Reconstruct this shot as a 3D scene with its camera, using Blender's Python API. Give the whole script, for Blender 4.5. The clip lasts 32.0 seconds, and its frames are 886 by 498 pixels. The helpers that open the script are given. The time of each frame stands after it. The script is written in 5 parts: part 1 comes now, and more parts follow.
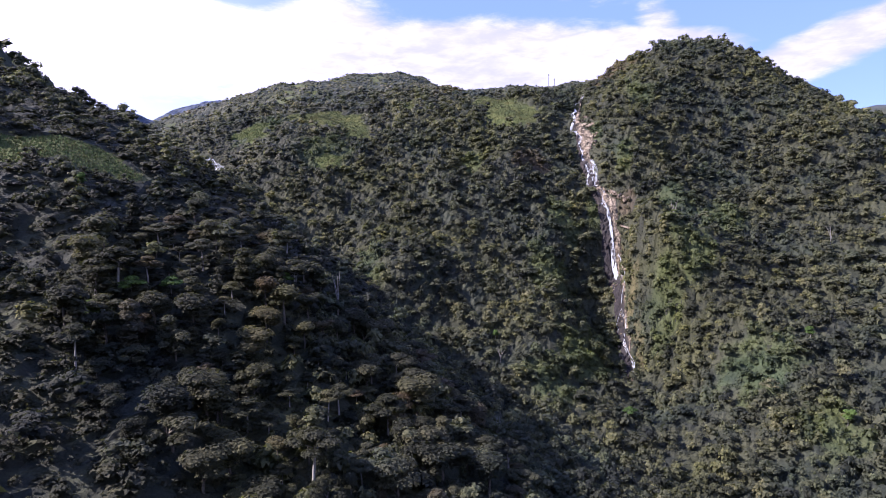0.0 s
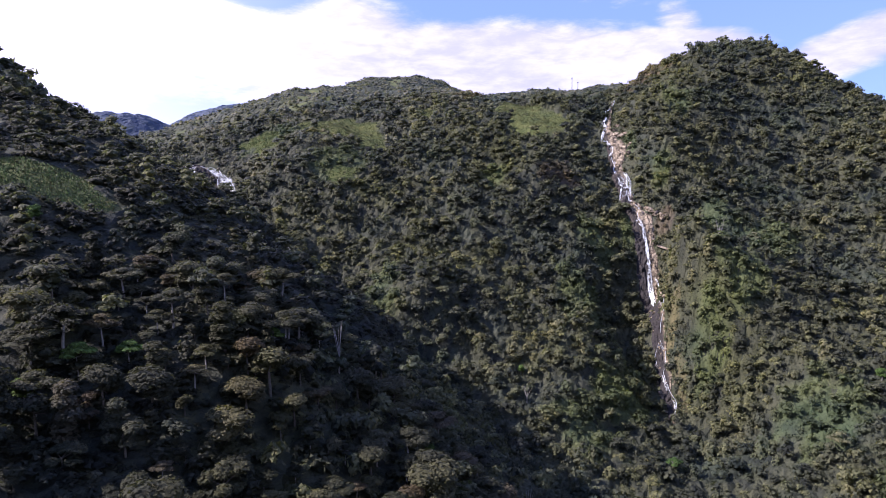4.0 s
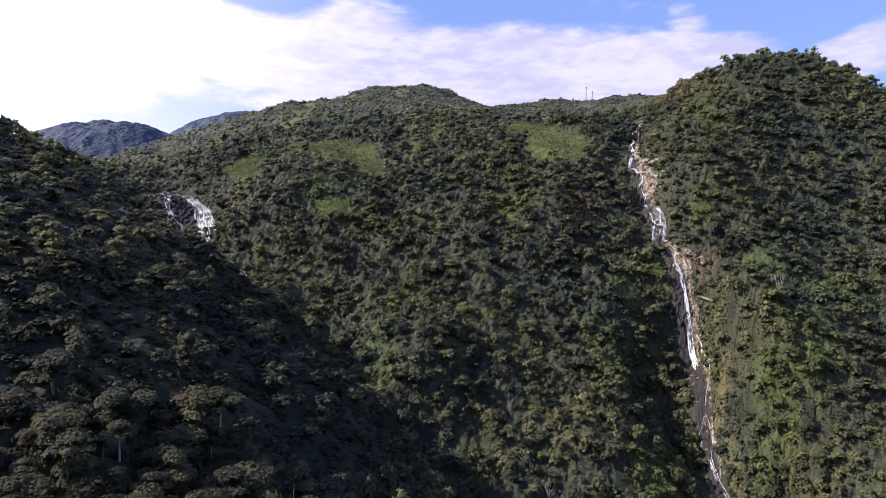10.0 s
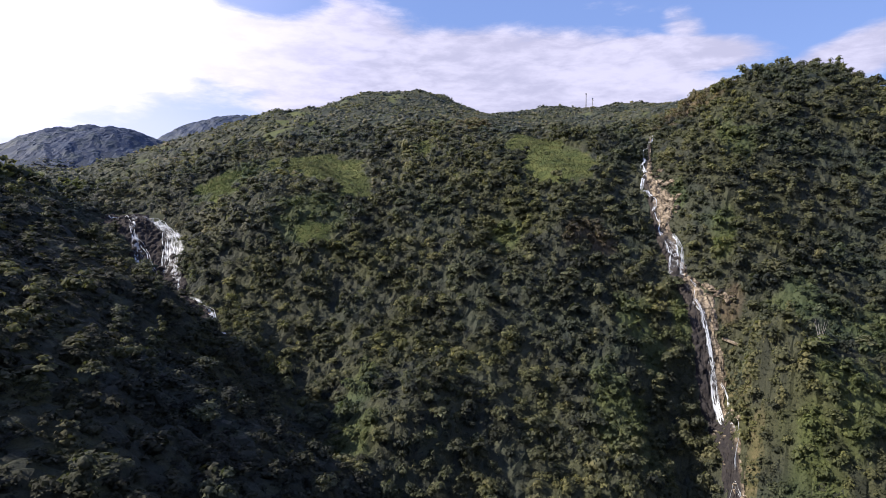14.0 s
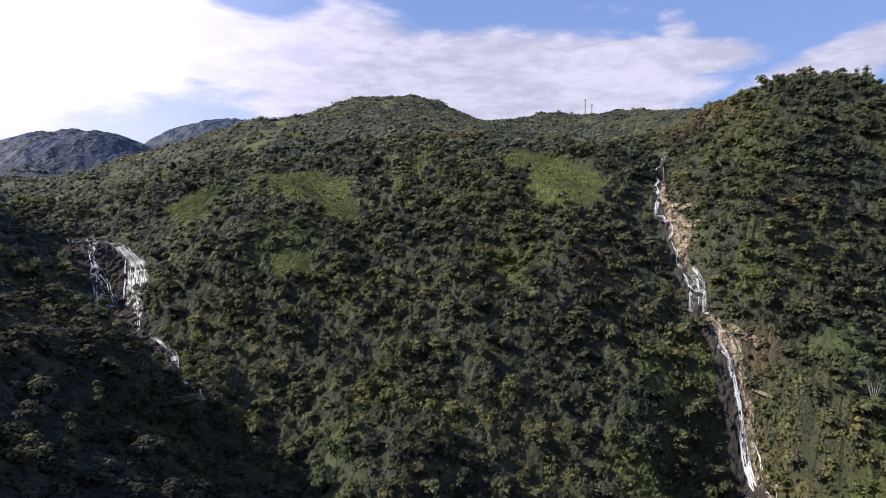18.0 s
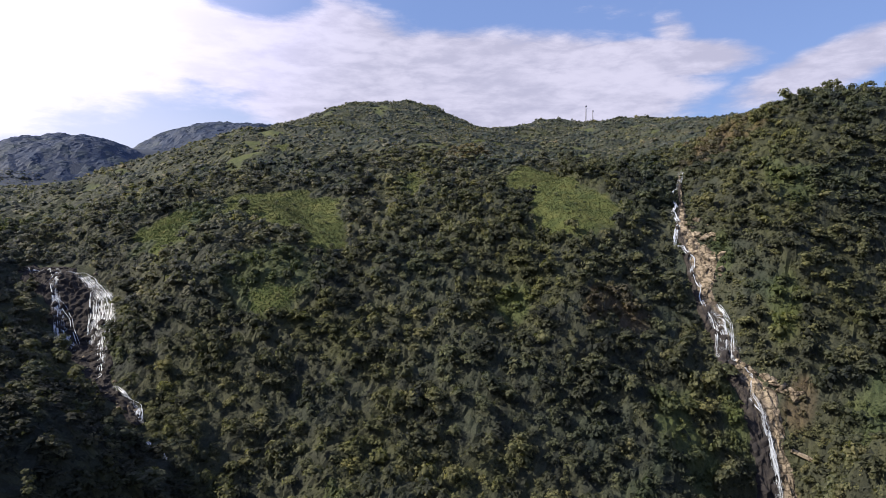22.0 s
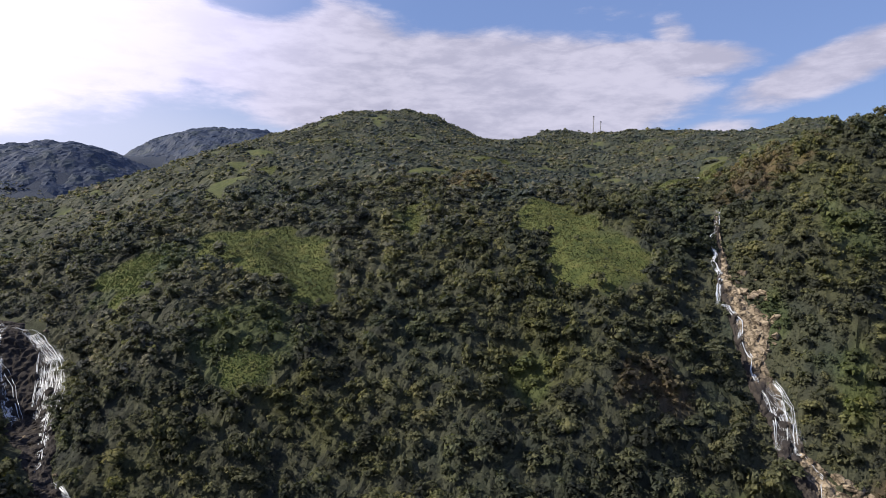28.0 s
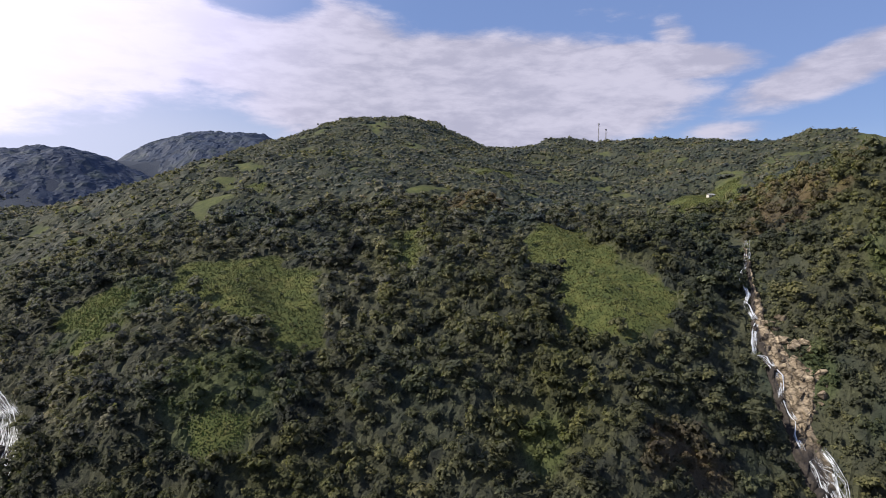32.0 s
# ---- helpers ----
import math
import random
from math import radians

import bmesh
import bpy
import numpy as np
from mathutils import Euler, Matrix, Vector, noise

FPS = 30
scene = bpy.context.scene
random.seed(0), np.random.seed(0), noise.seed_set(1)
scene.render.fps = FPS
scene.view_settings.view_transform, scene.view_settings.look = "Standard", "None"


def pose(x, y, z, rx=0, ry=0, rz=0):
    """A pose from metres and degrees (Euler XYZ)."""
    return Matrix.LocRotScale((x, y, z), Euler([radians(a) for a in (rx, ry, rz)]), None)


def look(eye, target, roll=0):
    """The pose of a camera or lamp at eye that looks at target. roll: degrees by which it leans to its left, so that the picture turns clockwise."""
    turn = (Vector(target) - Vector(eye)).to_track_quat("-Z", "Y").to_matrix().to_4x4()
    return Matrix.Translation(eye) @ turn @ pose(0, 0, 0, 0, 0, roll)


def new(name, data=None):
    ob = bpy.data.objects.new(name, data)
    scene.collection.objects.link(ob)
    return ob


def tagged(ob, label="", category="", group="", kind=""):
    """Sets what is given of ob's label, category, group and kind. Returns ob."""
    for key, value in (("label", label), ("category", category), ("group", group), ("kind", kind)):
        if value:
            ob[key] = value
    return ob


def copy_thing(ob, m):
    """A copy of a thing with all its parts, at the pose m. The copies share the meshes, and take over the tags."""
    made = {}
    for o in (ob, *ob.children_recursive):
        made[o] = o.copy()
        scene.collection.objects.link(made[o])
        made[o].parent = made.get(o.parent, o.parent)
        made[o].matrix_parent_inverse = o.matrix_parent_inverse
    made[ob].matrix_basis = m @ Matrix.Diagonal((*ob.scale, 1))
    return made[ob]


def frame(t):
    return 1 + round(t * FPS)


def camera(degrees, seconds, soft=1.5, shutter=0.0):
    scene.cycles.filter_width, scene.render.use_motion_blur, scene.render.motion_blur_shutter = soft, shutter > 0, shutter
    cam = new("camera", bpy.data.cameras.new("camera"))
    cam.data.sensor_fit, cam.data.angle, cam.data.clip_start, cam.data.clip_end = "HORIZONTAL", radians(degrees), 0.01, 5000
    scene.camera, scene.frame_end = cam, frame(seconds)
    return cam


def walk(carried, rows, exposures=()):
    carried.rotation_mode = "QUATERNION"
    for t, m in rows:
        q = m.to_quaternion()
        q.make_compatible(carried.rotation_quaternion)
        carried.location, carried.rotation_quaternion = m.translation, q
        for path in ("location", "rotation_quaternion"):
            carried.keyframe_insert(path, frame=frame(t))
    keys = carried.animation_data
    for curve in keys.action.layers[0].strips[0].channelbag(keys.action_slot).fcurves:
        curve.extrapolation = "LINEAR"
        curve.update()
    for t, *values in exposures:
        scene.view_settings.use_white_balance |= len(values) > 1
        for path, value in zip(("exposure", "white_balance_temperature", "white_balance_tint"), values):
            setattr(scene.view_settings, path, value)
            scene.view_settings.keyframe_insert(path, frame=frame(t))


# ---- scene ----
# ------------------------------------------------------------------ camera
cam = camera(70, 32.0, soft=0.7)
# seconds, x, y, z, pitch, heading (to the right), lean
FLIGHT = [
    (0, 0.00, 0.00, 0.00, -3.55, 5.13, 0.49),
    (0.5, 0.23, 3.83, 1.09, -3.54, 3.92, 0.47),
    (1, 0.50, 7.82, 2.15, -3.52, 3.54, 0.44),
    (1.5, 0.76, 11.99, 3.28, -3.50, 3.58, 0.42),
    (2, 1.03, 16.30, 4.48, -3.48, 3.70, 0.39),
    (2.5, 1.31, 20.71, 5.75, -3.45, 3.93, 0.37),
    (3, 1.59, 25.18, 7.10, -3.43, 4.09, 0.35),
    (3.5, 1.89, 29.70, 8.52, -3.41, 3.78, 0.33),
    (4.5, 2.53, 38.82, 11.56, -3.35, 3.25, 0.29),
    (5.5, 3.24, 48.00, 14.82, -3.30, 2.85, 0.25),
    (6, 3.62, 52.60, 16.51, -3.27, 2.77, 0.23),
    (7, 4.43, 61.85, 20.01, -3.22, 2.73, 0.19),
    (8, 5.31, 71.16, 23.59, -3.16, 2.72, 0.16),
    (9, 6.24, 80.56, 27.21, -3.11, 2.73, 0.12),
    (11, 8.18, 99.61, 34.40, -3.01, 2.84, 0.06),
    (13, 10.09, 118.86, 41.38, -2.92, 3.02, 0.01),
    (16.5, 12.83, 151.62, 53.09, -2.79, 3.44, -0.09),
    (19, 14.02, 173.01, 61.39, -2.73, 3.73, -0.15),
    (21, 14.51, 188.56, 68.21, -2.70, 3.92, -0.20),
    (23, 14.70, 203.02, 75.25, -2.68, 4.04, -0.25),
    (25.5, 14.86, 220.71, 84.24, -2.66, 4.09, -0.33),
    (28, 15.34, 239.47, 93.07, -2.63, 4.06, -0.41),
    (30, 16.09, 255.21, 99.85, -2.60, 4.03, -0.48),
    (32, 16.94, 269.04, 106.58, -2.54, 4.07, -0.55),
]
walk(cam, [(t, pose(x, y, z, 90 + p, 0, -h) @ pose(0, 0, 0, 0, 0, -r)) for t, x, y, z, p, h, r in FLIGHT], [(0, 1.38, 5650, 34), (6, 1.19, 5800, 29), (13, 0.90, 6140, 19), (22, 0.70, 6360, 15), (32, 0.50, 6440, 14)])

# ------------------------------------------------------------------ world, sun
SUN_AZ, SUN_EL = -92.0, 40.0        # degrees from +y towards +x, and above the horizon
world = bpy.data.worlds.new("sky")
scene.world = world
world.use_nodes = True
wn, wl = world.node_tree.nodes, world.node_tree.links
wn.clear()


def wnode(kind, **values):
    n = wn.new(kind)
    for k, v in values.items():
        n.inputs[k].default_value = v
    return n


def wmath(op, a, b=None, clamp=False):
    n = wn.new("ShaderNodeMath")
    n.operation, n.use_clamp = op, clamp
    for i, v in enumerate((a, b)):
        if v is None:
            continue
        if isinstance(v, (int, float)):
            n.inputs[i].default_value = v
        else:
            wl.new(v, n.inputs[i])
    return n.outputs[0]


def wramp(v, lo, hi):
    n = wn.new("ShaderNodeMapRange")
    n.interpolation_type = "SMOOTHSTEP"
    n.inputs["From Min"].default_value, n.inputs["From Max"].default_value = lo, hi
    wl.new(v, n.inputs["Value"])
    return n.outputs[0]


def wmix(fac, a, b):
    n = wn.new("ShaderNodeMix")
    n.data_type = "RGBA"
    for sock, v in ((n.inputs[0], fac), (n.inputs[6], a), (n.inputs[7], b)):
        if isinstance(v, (tuple, float, int)):
            sock.default_value = v
        else:
            wl.new(v, sock)
    return n.outputs[2]


sky = wn.new("ShaderNodeTexSky")
sky.sky_type = "NISHITA"
sky.sun_disc = False
sky.sun_elevation, sky.sun_rotation = radians(SUN_EL), radians(SUN_AZ)
sky.altitude, sky.air_density, sky.dust_density, sky.ozone_density = 1500, 1.0, 0.6, 1.5
coord = wn.new("ShaderNodeTexCoord")
sep = wn.new("ShaderNodeSeparateXYZ")
wl.new(coord.outputs["Generated"], sep.inputs[0])
DX, DY, DZ = sep.outputs
# azimuth and elevation of a direction, in degrees
AZ = wmath("MULTIPLY", wmath("ARCTAN2", DX, DY), 57.2958)
EL = wmath("MULTIPLY", wmath("ARCSINE", DZ), 57.2958)
cloud_xy = wn.new("ShaderNodeCombineXYZ")
wl.new(wmath("MULTIPLY", AZ, 0.05), cloud_xy.inputs[0])
wl.new(wmath("MULTIPLY", EL, 0.16), cloud_xy.inputs[1])
big = wnode("ShaderNodeTexNoise", Scale=1.6, Detail=7.0, Roughness=0.58, Distortion=0.35)
fine = wnode("ShaderNodeTexNoise", Scale=5.5, Detail=6.0, Roughness=0.62, Distortion=0.2)
wl.new(cloud_xy.outputs[0], big.inputs["Vector"])
wl.new(cloud_xy.outputs[0], fine.inputs["Vector"])


def bank(az, el, wide, high, lean=0.0):
    """How far a direction lies inside a long soft cloud bank: 1 in its middle, 0 at its rim and outside."""
    a = wmath("SUBTRACT", AZ, az)
    e = wmath("SUBTRACT", wmath("SUBTRACT", EL, el), wmath("MULTIPLY", a, lean))
    r = wmath("ADD", wmath("POWER", wmath("ABSOLUTE", wmath("DIVIDE", a, wide)), 2.0),
              wmath("POWER", wmath("ABSOLUTE", wmath("DIVIDE", e, high)), 2.0))
    return wmath("SUBTRACT", 1.0, r, True)


cover = wmath("MULTIPLY", bank(-45, 20, 44, 16, 0.0), 1.5, True)
for args, w in (((6, 11.0, 24, 6.3, 0.0), 1.35), ((21, 13.4, 12, 2.1, -0.03), 1.1), ((-14, 15.5, 21, 6.0, -0.12), 1.25), ((36, 12.0, 11, 2.5, 0.30), 0.85), ((28, 7.6, 5, 1.3, 0.0), 0.5), ((23.8, 15.2, 2.6, 2.4, -0.3), 0.54),
                ((19, 17.6, 7.0, 1.2, -0.1), 0.22), ((-8, 22.5, 7, 2.4, 0), 0.5), ((110, 25, 60, 14, 0), 0.8), ((-120, 30, 50, 16, 0), 1.0),
                ((180, 20, 50, 10, 0), 0.7), ((-10, 55, 70, 18, 0), 0.5)):
    cover = wmath("MAXIMUM", cover, wmath("MULTIPLY", bank(*args), w, True))
# a blue rift high in the bank
rift = wmath("MAXIMUM", bank(-13.0, 18.2, 7.5, 2.3, -0.12), wmath("MULTIPLY", bank(8.0, 21.5, 14.0, 3.2, -0.12), 0.9))
cover = wmath("SUBTRACT", cover, wmath("MULTIPLY", rift, 0.95), True)
noise_sum = wmath("ADD", wmath("MULTIPLY", big.outputs["Fac"], 0.55), wmath("MULTIPLY", fine.outputs["Fac"], 0.45))
density = wramp(wmath("ADD", wmath("MULTIPLY", cover, 0.8), wmath("MULTIPLY", wmath("SUBTRACT", noise_sum, 0.5), 1.0)), 0.14, 0.5)
shade = wramp(wmath("ADD", wmath("MULTIPLY", fine.outputs["Fac"], 0.5), wmath("MULTIPLY", big.outputs["Fac"], 0.5)), 0.40, 0.60)
cloud_dark, cloud_light = (4.4, 4.4, 5.5, 1), (6.0, 5.9, 7.0, 1)
cloud = wmix(shade, cloud_dark, cloud_light)
# thin bright veil towards the sun
glare = wramp(wmath("ADD", wmath("ABSOLUTE", wmath("SUBTRACT", AZ, -62.0)), wmath("MULTIPLY", wmath("ABSOLUTE", wmath("SUBTRACT", EL, 20.0)), 0.6)), 66.0, 24.0)
veil = wmix(wmath("MULTIPLY", glare, 0.9), cloud, (12.6, 12.0, 15.5, 1))
air = wmix(0.55, sky.outputs[0], (2.2, 3.4, 6.9, 1))
low = wramp(wmath("ADD", EL, wmath("MULTIPLY", AZ, 0.10)), 12.0, 4.0)
air = wmix(wmath("MULTIPLY", low, 0.6), air, (6.0, 6.4, 7.4, 1))
mixed = wmix(wmath("MULTIPLY", density, 0.95), air, veil)
mixed = wmix(wmath("MULTIPLY", glare, 0.45), mixed, (9.9, 9.6, 12.4, 1))
back = wnode("ShaderNodeBackground", Strength=0.076)
wl.new(mixed, back.inputs[0])
wl.new(back.outputs[0], wn.new("ShaderNodeOutputWorld").inputs[0])

sun_data = bpy.data.lights.new("sun", "SUN")
sun_data.energy, sun_data.angle, sun_data.color = 4.5, radians(0.6), (1.0, 0.915, 0.73)
sun = new("sun", sun_data)
az, el = radians(SUN_AZ), radians(SUN_EL)
sun_dir = Vector((math.sin(az) * math.cos(el), math.cos(az) * math.cos(el), math.sin(el)))
sun.matrix_world = look(sun_dir * 800, (0, 0, 0))


# ------------------------------------------------------------------ materials
def material(name, rough=0.8, spec=0.3):
    m = bpy.data.materials.new(name)
    m.use_nodes = True
    b = m.node_tree.nodes["Principled BSDF"]
    b.inputs["Roughness"].default_value = rough
    b.inputs["Specular IOR Level"].default_value = spec
    return m, m.node_tree.nodes, m.node_tree.links, b


def noise_node(n, l, scale, detail=4.0, rough=0.6, vec=None):
    t = n.new("ShaderNodeTexNoise")
    t.inputs["Scale"].default_value, t.inputs["Detail"].default_value, t.inputs["Roughness"].default_value = scale, detail, rough
    if vec is None:
        g = n.new("ShaderNodeNewGeometry")
        vec = g.outputs["Position"]
    l.new(vec, t.inputs["Vector"])
    return t.outputs["Fac"]


def ramp(n, l, fac, stops):
    r = n.new("ShaderNodeValToRGB")
    e = r.color_ramp.elements
    while len(e) < len(stops):
        e.new(0.5)
    for i, (p, c) in enumerate(stops):
        e[i].position, e[i].color = p, (*c, 1)
    if fac is not None:
        l.new(fac, r.inputs[0])
    return r.outputs[0]


def mix(n, l, fac, a, b, mode="MIX"):
    x = n.new("ShaderNodeMix")
    x.data_type, x.blend_type = "RGBA", mode
    for sock, v in ((x.inputs[0], fac), (x.inputs[6], a), (x.inputs[7], b)):
        if isinstance(v, (float, int)):
            sock.default_value = v
        elif isinstance(v, tuple):
            sock.default_value = (*v, 1)
        else:
            l.new(v, sock)
    return x.outputs[2]


def bump(n, l, b, height, strength, dist):
    x = n.new("ShaderNodeBump")
    x.inputs["Strength"].default_value, x.inputs["Distance"].default_value = strength, dist
    l.new(height, x.inputs["Height"])
    l.new(x.outputs[0], b.inputs["Normal"])


def foliage(name, dark, mid, pale, odd, spec=0.2, rough=0.6, per_object=False):
    """Leaves: one tone for each tree, a finer one for each spray, mottled."""
    m, n, l, b = material(name, rough, spec)
    if per_object:
        tone = n.new("ShaderNodeObjectInfo").outputs["Random"]
    else:
        a = n.new("ShaderNodeAttribute")
        a.attribute_name = "tone"
        tone = a.outputs["Fac"]
    geo = n.new("ShaderNodeNewGeometry")
    base = ramp(n, l, tone, [(0.0, dark), (0.45, mid), (0.82, pale), (1.0, odd)])
    for key, tint in (("vine", (0.090, 0.116, 0.046)), ("russet", (0.135, 0.097, 0.064))):
        at = n.new("ShaderNodeAttribute")
        at.attribute_name = key
        base = mix(n, l, at.outputs["Fac"], base, tint)
    spray = ramp(n, l, geo.outputs["Random Per Island"], [(0.0, (0.70, 0.72, 0.73)), (0.55, (1.0, 1.0, 1.0)), (1.0, (1.42, 1.38, 1.3))])
    col = mix(n, l, 1.0, base, spray, "MULTIPLY")
    patch = ramp(n, l, noise_node(n, l, 0.022, 4.0, 0.6), [(0.32, (0.66, 0.80, 0.92)), (0.5, (1.0, 1.0, 1.0)), (0.68, (1.18, 1.17, 0.86))])
    col = mix(n, l, 1.0, col, patch, "MULTIPLY")
    leaf = noise_node(n, l, 1.7, 5.0, 0.7)
    col = mix(n, l, 1.0, col, ramp(n, l, leaf, [(0.34, (0.68, 0.7, 0.7)), (0.52, (1.0, 1.0, 1.0)), (0.68, (1.28, 1.26, 1.2))]), "MULTIPLY")
    l.new(col, b.inputs["Base Color"])
    bump(n, l, b, leaf, 0.9, 0.5)
    t = n.new("ShaderNodeBsdfTranslucent")
    l.new(mix(n, l, 1.0, col, (1.3, 1.4, 0.7), "MULTIPLY"), t.inputs[0])
    s = n.new("ShaderNodeMixShader")
    s.inputs[0].default_value = 0.32
    l.new(b.outputs[0], s.inputs[1])
    l.new(t.outputs[0], s.inputs[2])
    l.new(s.outputs[0], n["Material Output"].inputs[0])
    return m


FOREST = foliage("forest_leaves", (0.031, 0.036, 0.030), (0.083, 0.089, 0.056), (0.140, 0.142, 0.076), (0.155, 0.105, 0.066))
# The next two are darker forest leaves: the spur's shade put into the colour.
NEAR_SHADE_LEAVES = foliage("near_shade_leaves", (0.028, 0.031, 0.021), (0.053, 0.055, 0.034), (0.096, 0.094, 0.056), (0.10, 0.078, 0.054), per_object=True)
SPUR_SHADE_LEAVES = foliage("spur_shade_leaves", (0.023, 0.026, 0.021), (0.041, 0.044, 0.031), (0.076, 0.076, 0.049), (0.08, 0.064, 0.048))
# Paled, greyed leaf colour that stands in for haze.
HAZED_UPLAND_LEAVES = foliage("hazed_upland_leaves", (0.072, 0.078, 0.076), (0.128, 0.130, 0.106), (0.178, 0.172, 0.122), (0.19, 0.138, 0.10))
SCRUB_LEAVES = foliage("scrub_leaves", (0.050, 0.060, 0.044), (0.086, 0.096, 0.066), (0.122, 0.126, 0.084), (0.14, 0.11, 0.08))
# Lighter, bluer leaves: haze over the plateau set in the colour.
HAZED_PLATEAU_LEAVES = foliage("hazed_plateau_leaves", (0.078, 0.084, 0.080), (0.124, 0.126, 0.104), (0.164, 0.158, 0.116), (0.18, 0.14, 0.105))
# The blue of distance haze is put into this leaf colour.
HAZED_FAR_LEAVES = foliage("hazed_far_leaves", (0.064, 0.084, 0.136), (0.070, 0.090, 0.142), (0.076, 0.096, 0.146), (0.080, 0.098, 0.148))
FRESH = foliage("fresh_leaves", (0.06, 0.10, 0.03), (0.08, 0.14, 0.036), (0.10, 0.16, 0.044), (0.12, 0.17, 0.054), per_object=True)


def grass_material(name, a, b2, c):
    m, n, l, b = material(name, 0.7, 0.25)
    at = n.new("ShaderNodeAttribute")
    at.attribute_name = "tone"
    col = ramp(n, l, at.outputs["Fac"], [(0.1, a), (0.5, b2), (0.95, c)])
    col = mix(n, l, 1.0, col, ramp(n, l, noise_node(n, l, 0.12, 5.0, 0.65), [(0.3, (0.7, 0.75, 0.7)), (0.7, (1.2, 1.15, 1.1))]), "MULTIPLY")
    l.new(col, b.inputs["Base Color"])
    return m


GRASS = grass_material("pasture_grass", (0.048, 0.066, 0.022), (0.086, 0.102, 0.034), (0.140, 0.136, 0.052))
FERN = grass_material("fresh_grass", (0.085, 0.13, 0.042), (0.125, 0.18, 0.054), (0.165, 0.21, 0.072))
STRAW = grass_material("dry_grass", (0.06, 0.066, 0.03), (0.105, 0.095, 0.05), (0.17, 0.14, 0.085))


def bark_material(name, a, b2):
    m, n, l, b = material(name, 0.85, 0.2)
    f = noise_node(n, l, 3.0, 5.0, 0.65)
    l.new(ramp(n, l, f, [(0.3, a), (0.7, b2)]), b.inputs["Base Color"])
    bump(n, l, b, f, 0.5, 0.05)
    return m


BARK = bark_material("bark", (0.07, 0.06, 0.048), (0.17, 0.155, 0.125))
PALE_BARK = bark_material("pale_bark", (0.19, 0.18, 0.16), (0.36, 0.35, 0.32))


def ground_material():
    m, n, l, b = material("hill_ground", 0.9, 0.15)
    a = n.new("ShaderNodeAttribute")
    a.attribute_name = "meadow"
    f = noise_node(n, l, 0.35, 6.0, 0.65)
    wood = ramp(n, l, f, [(0.3, (0.028, 0.033, 0.022)), (0.7, (0.066, 0.072, 0.046))])
    k = n.new("ShaderNodeAttribute")
    k.attribute_name = "scrub"
    low = ramp(n, l, noise_node(n, l, 0.28, 7.0, 0.72), [(0.32, (0.028, 0.034, 0.026)), (0.5, (0.050, 0.056, 0.040)), (0.68, (0.075, 0.078, 0.052))])
    low = mix(n, l, 1.0, low, ramp(n, l, noise_node(n, l, 0.018, 5.0, 0.6), [(0.35, (0.75, 0.8, 0.85)), (0.65, (1.2, 1.12, 1.0))]), "MULTIPLY")
    wood = mix(n, l, k.outputs["Fac"], wood, low)
    g = noise_node(n, l, 0.16, 7.0, 0.7)
    grass = ramp(n, l, g, [(0.30, (0.034, 0.048, 0.020)), (0.45, (0.066, 0.083, 0.028)), (0.58, (0.092, 0.104, 0.035)), (0.70, (0.135, 0.128, 0.052))])
    col = mix(n, l, a.outputs["Fac"], wood, grass)
    d = n.new("ShaderNodeAttribute")
    d.attribute_name = "dry"
    straw = ramp(n, l, noise_node(n, l, 0.3, 7.0, 0.7), [(0.3, (0.05, 0.06, 0.025)), (0.5, (0.10, 0.092, 0.045)), (0.7, (0.17, 0.14, 0.08))])
    col = mix(n, l, d.outputs["Fac"], col, straw)
    # Distant ground: haze is mixed into the base colour as a flat blue.
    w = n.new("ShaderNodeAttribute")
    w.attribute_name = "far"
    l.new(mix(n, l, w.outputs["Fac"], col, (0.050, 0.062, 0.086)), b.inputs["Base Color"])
    bump(n, l, b, noise_node(n, l, 0.7, 8.0, 0.7), 0.9, 0.8)
    return m


GROUND = ground_material()


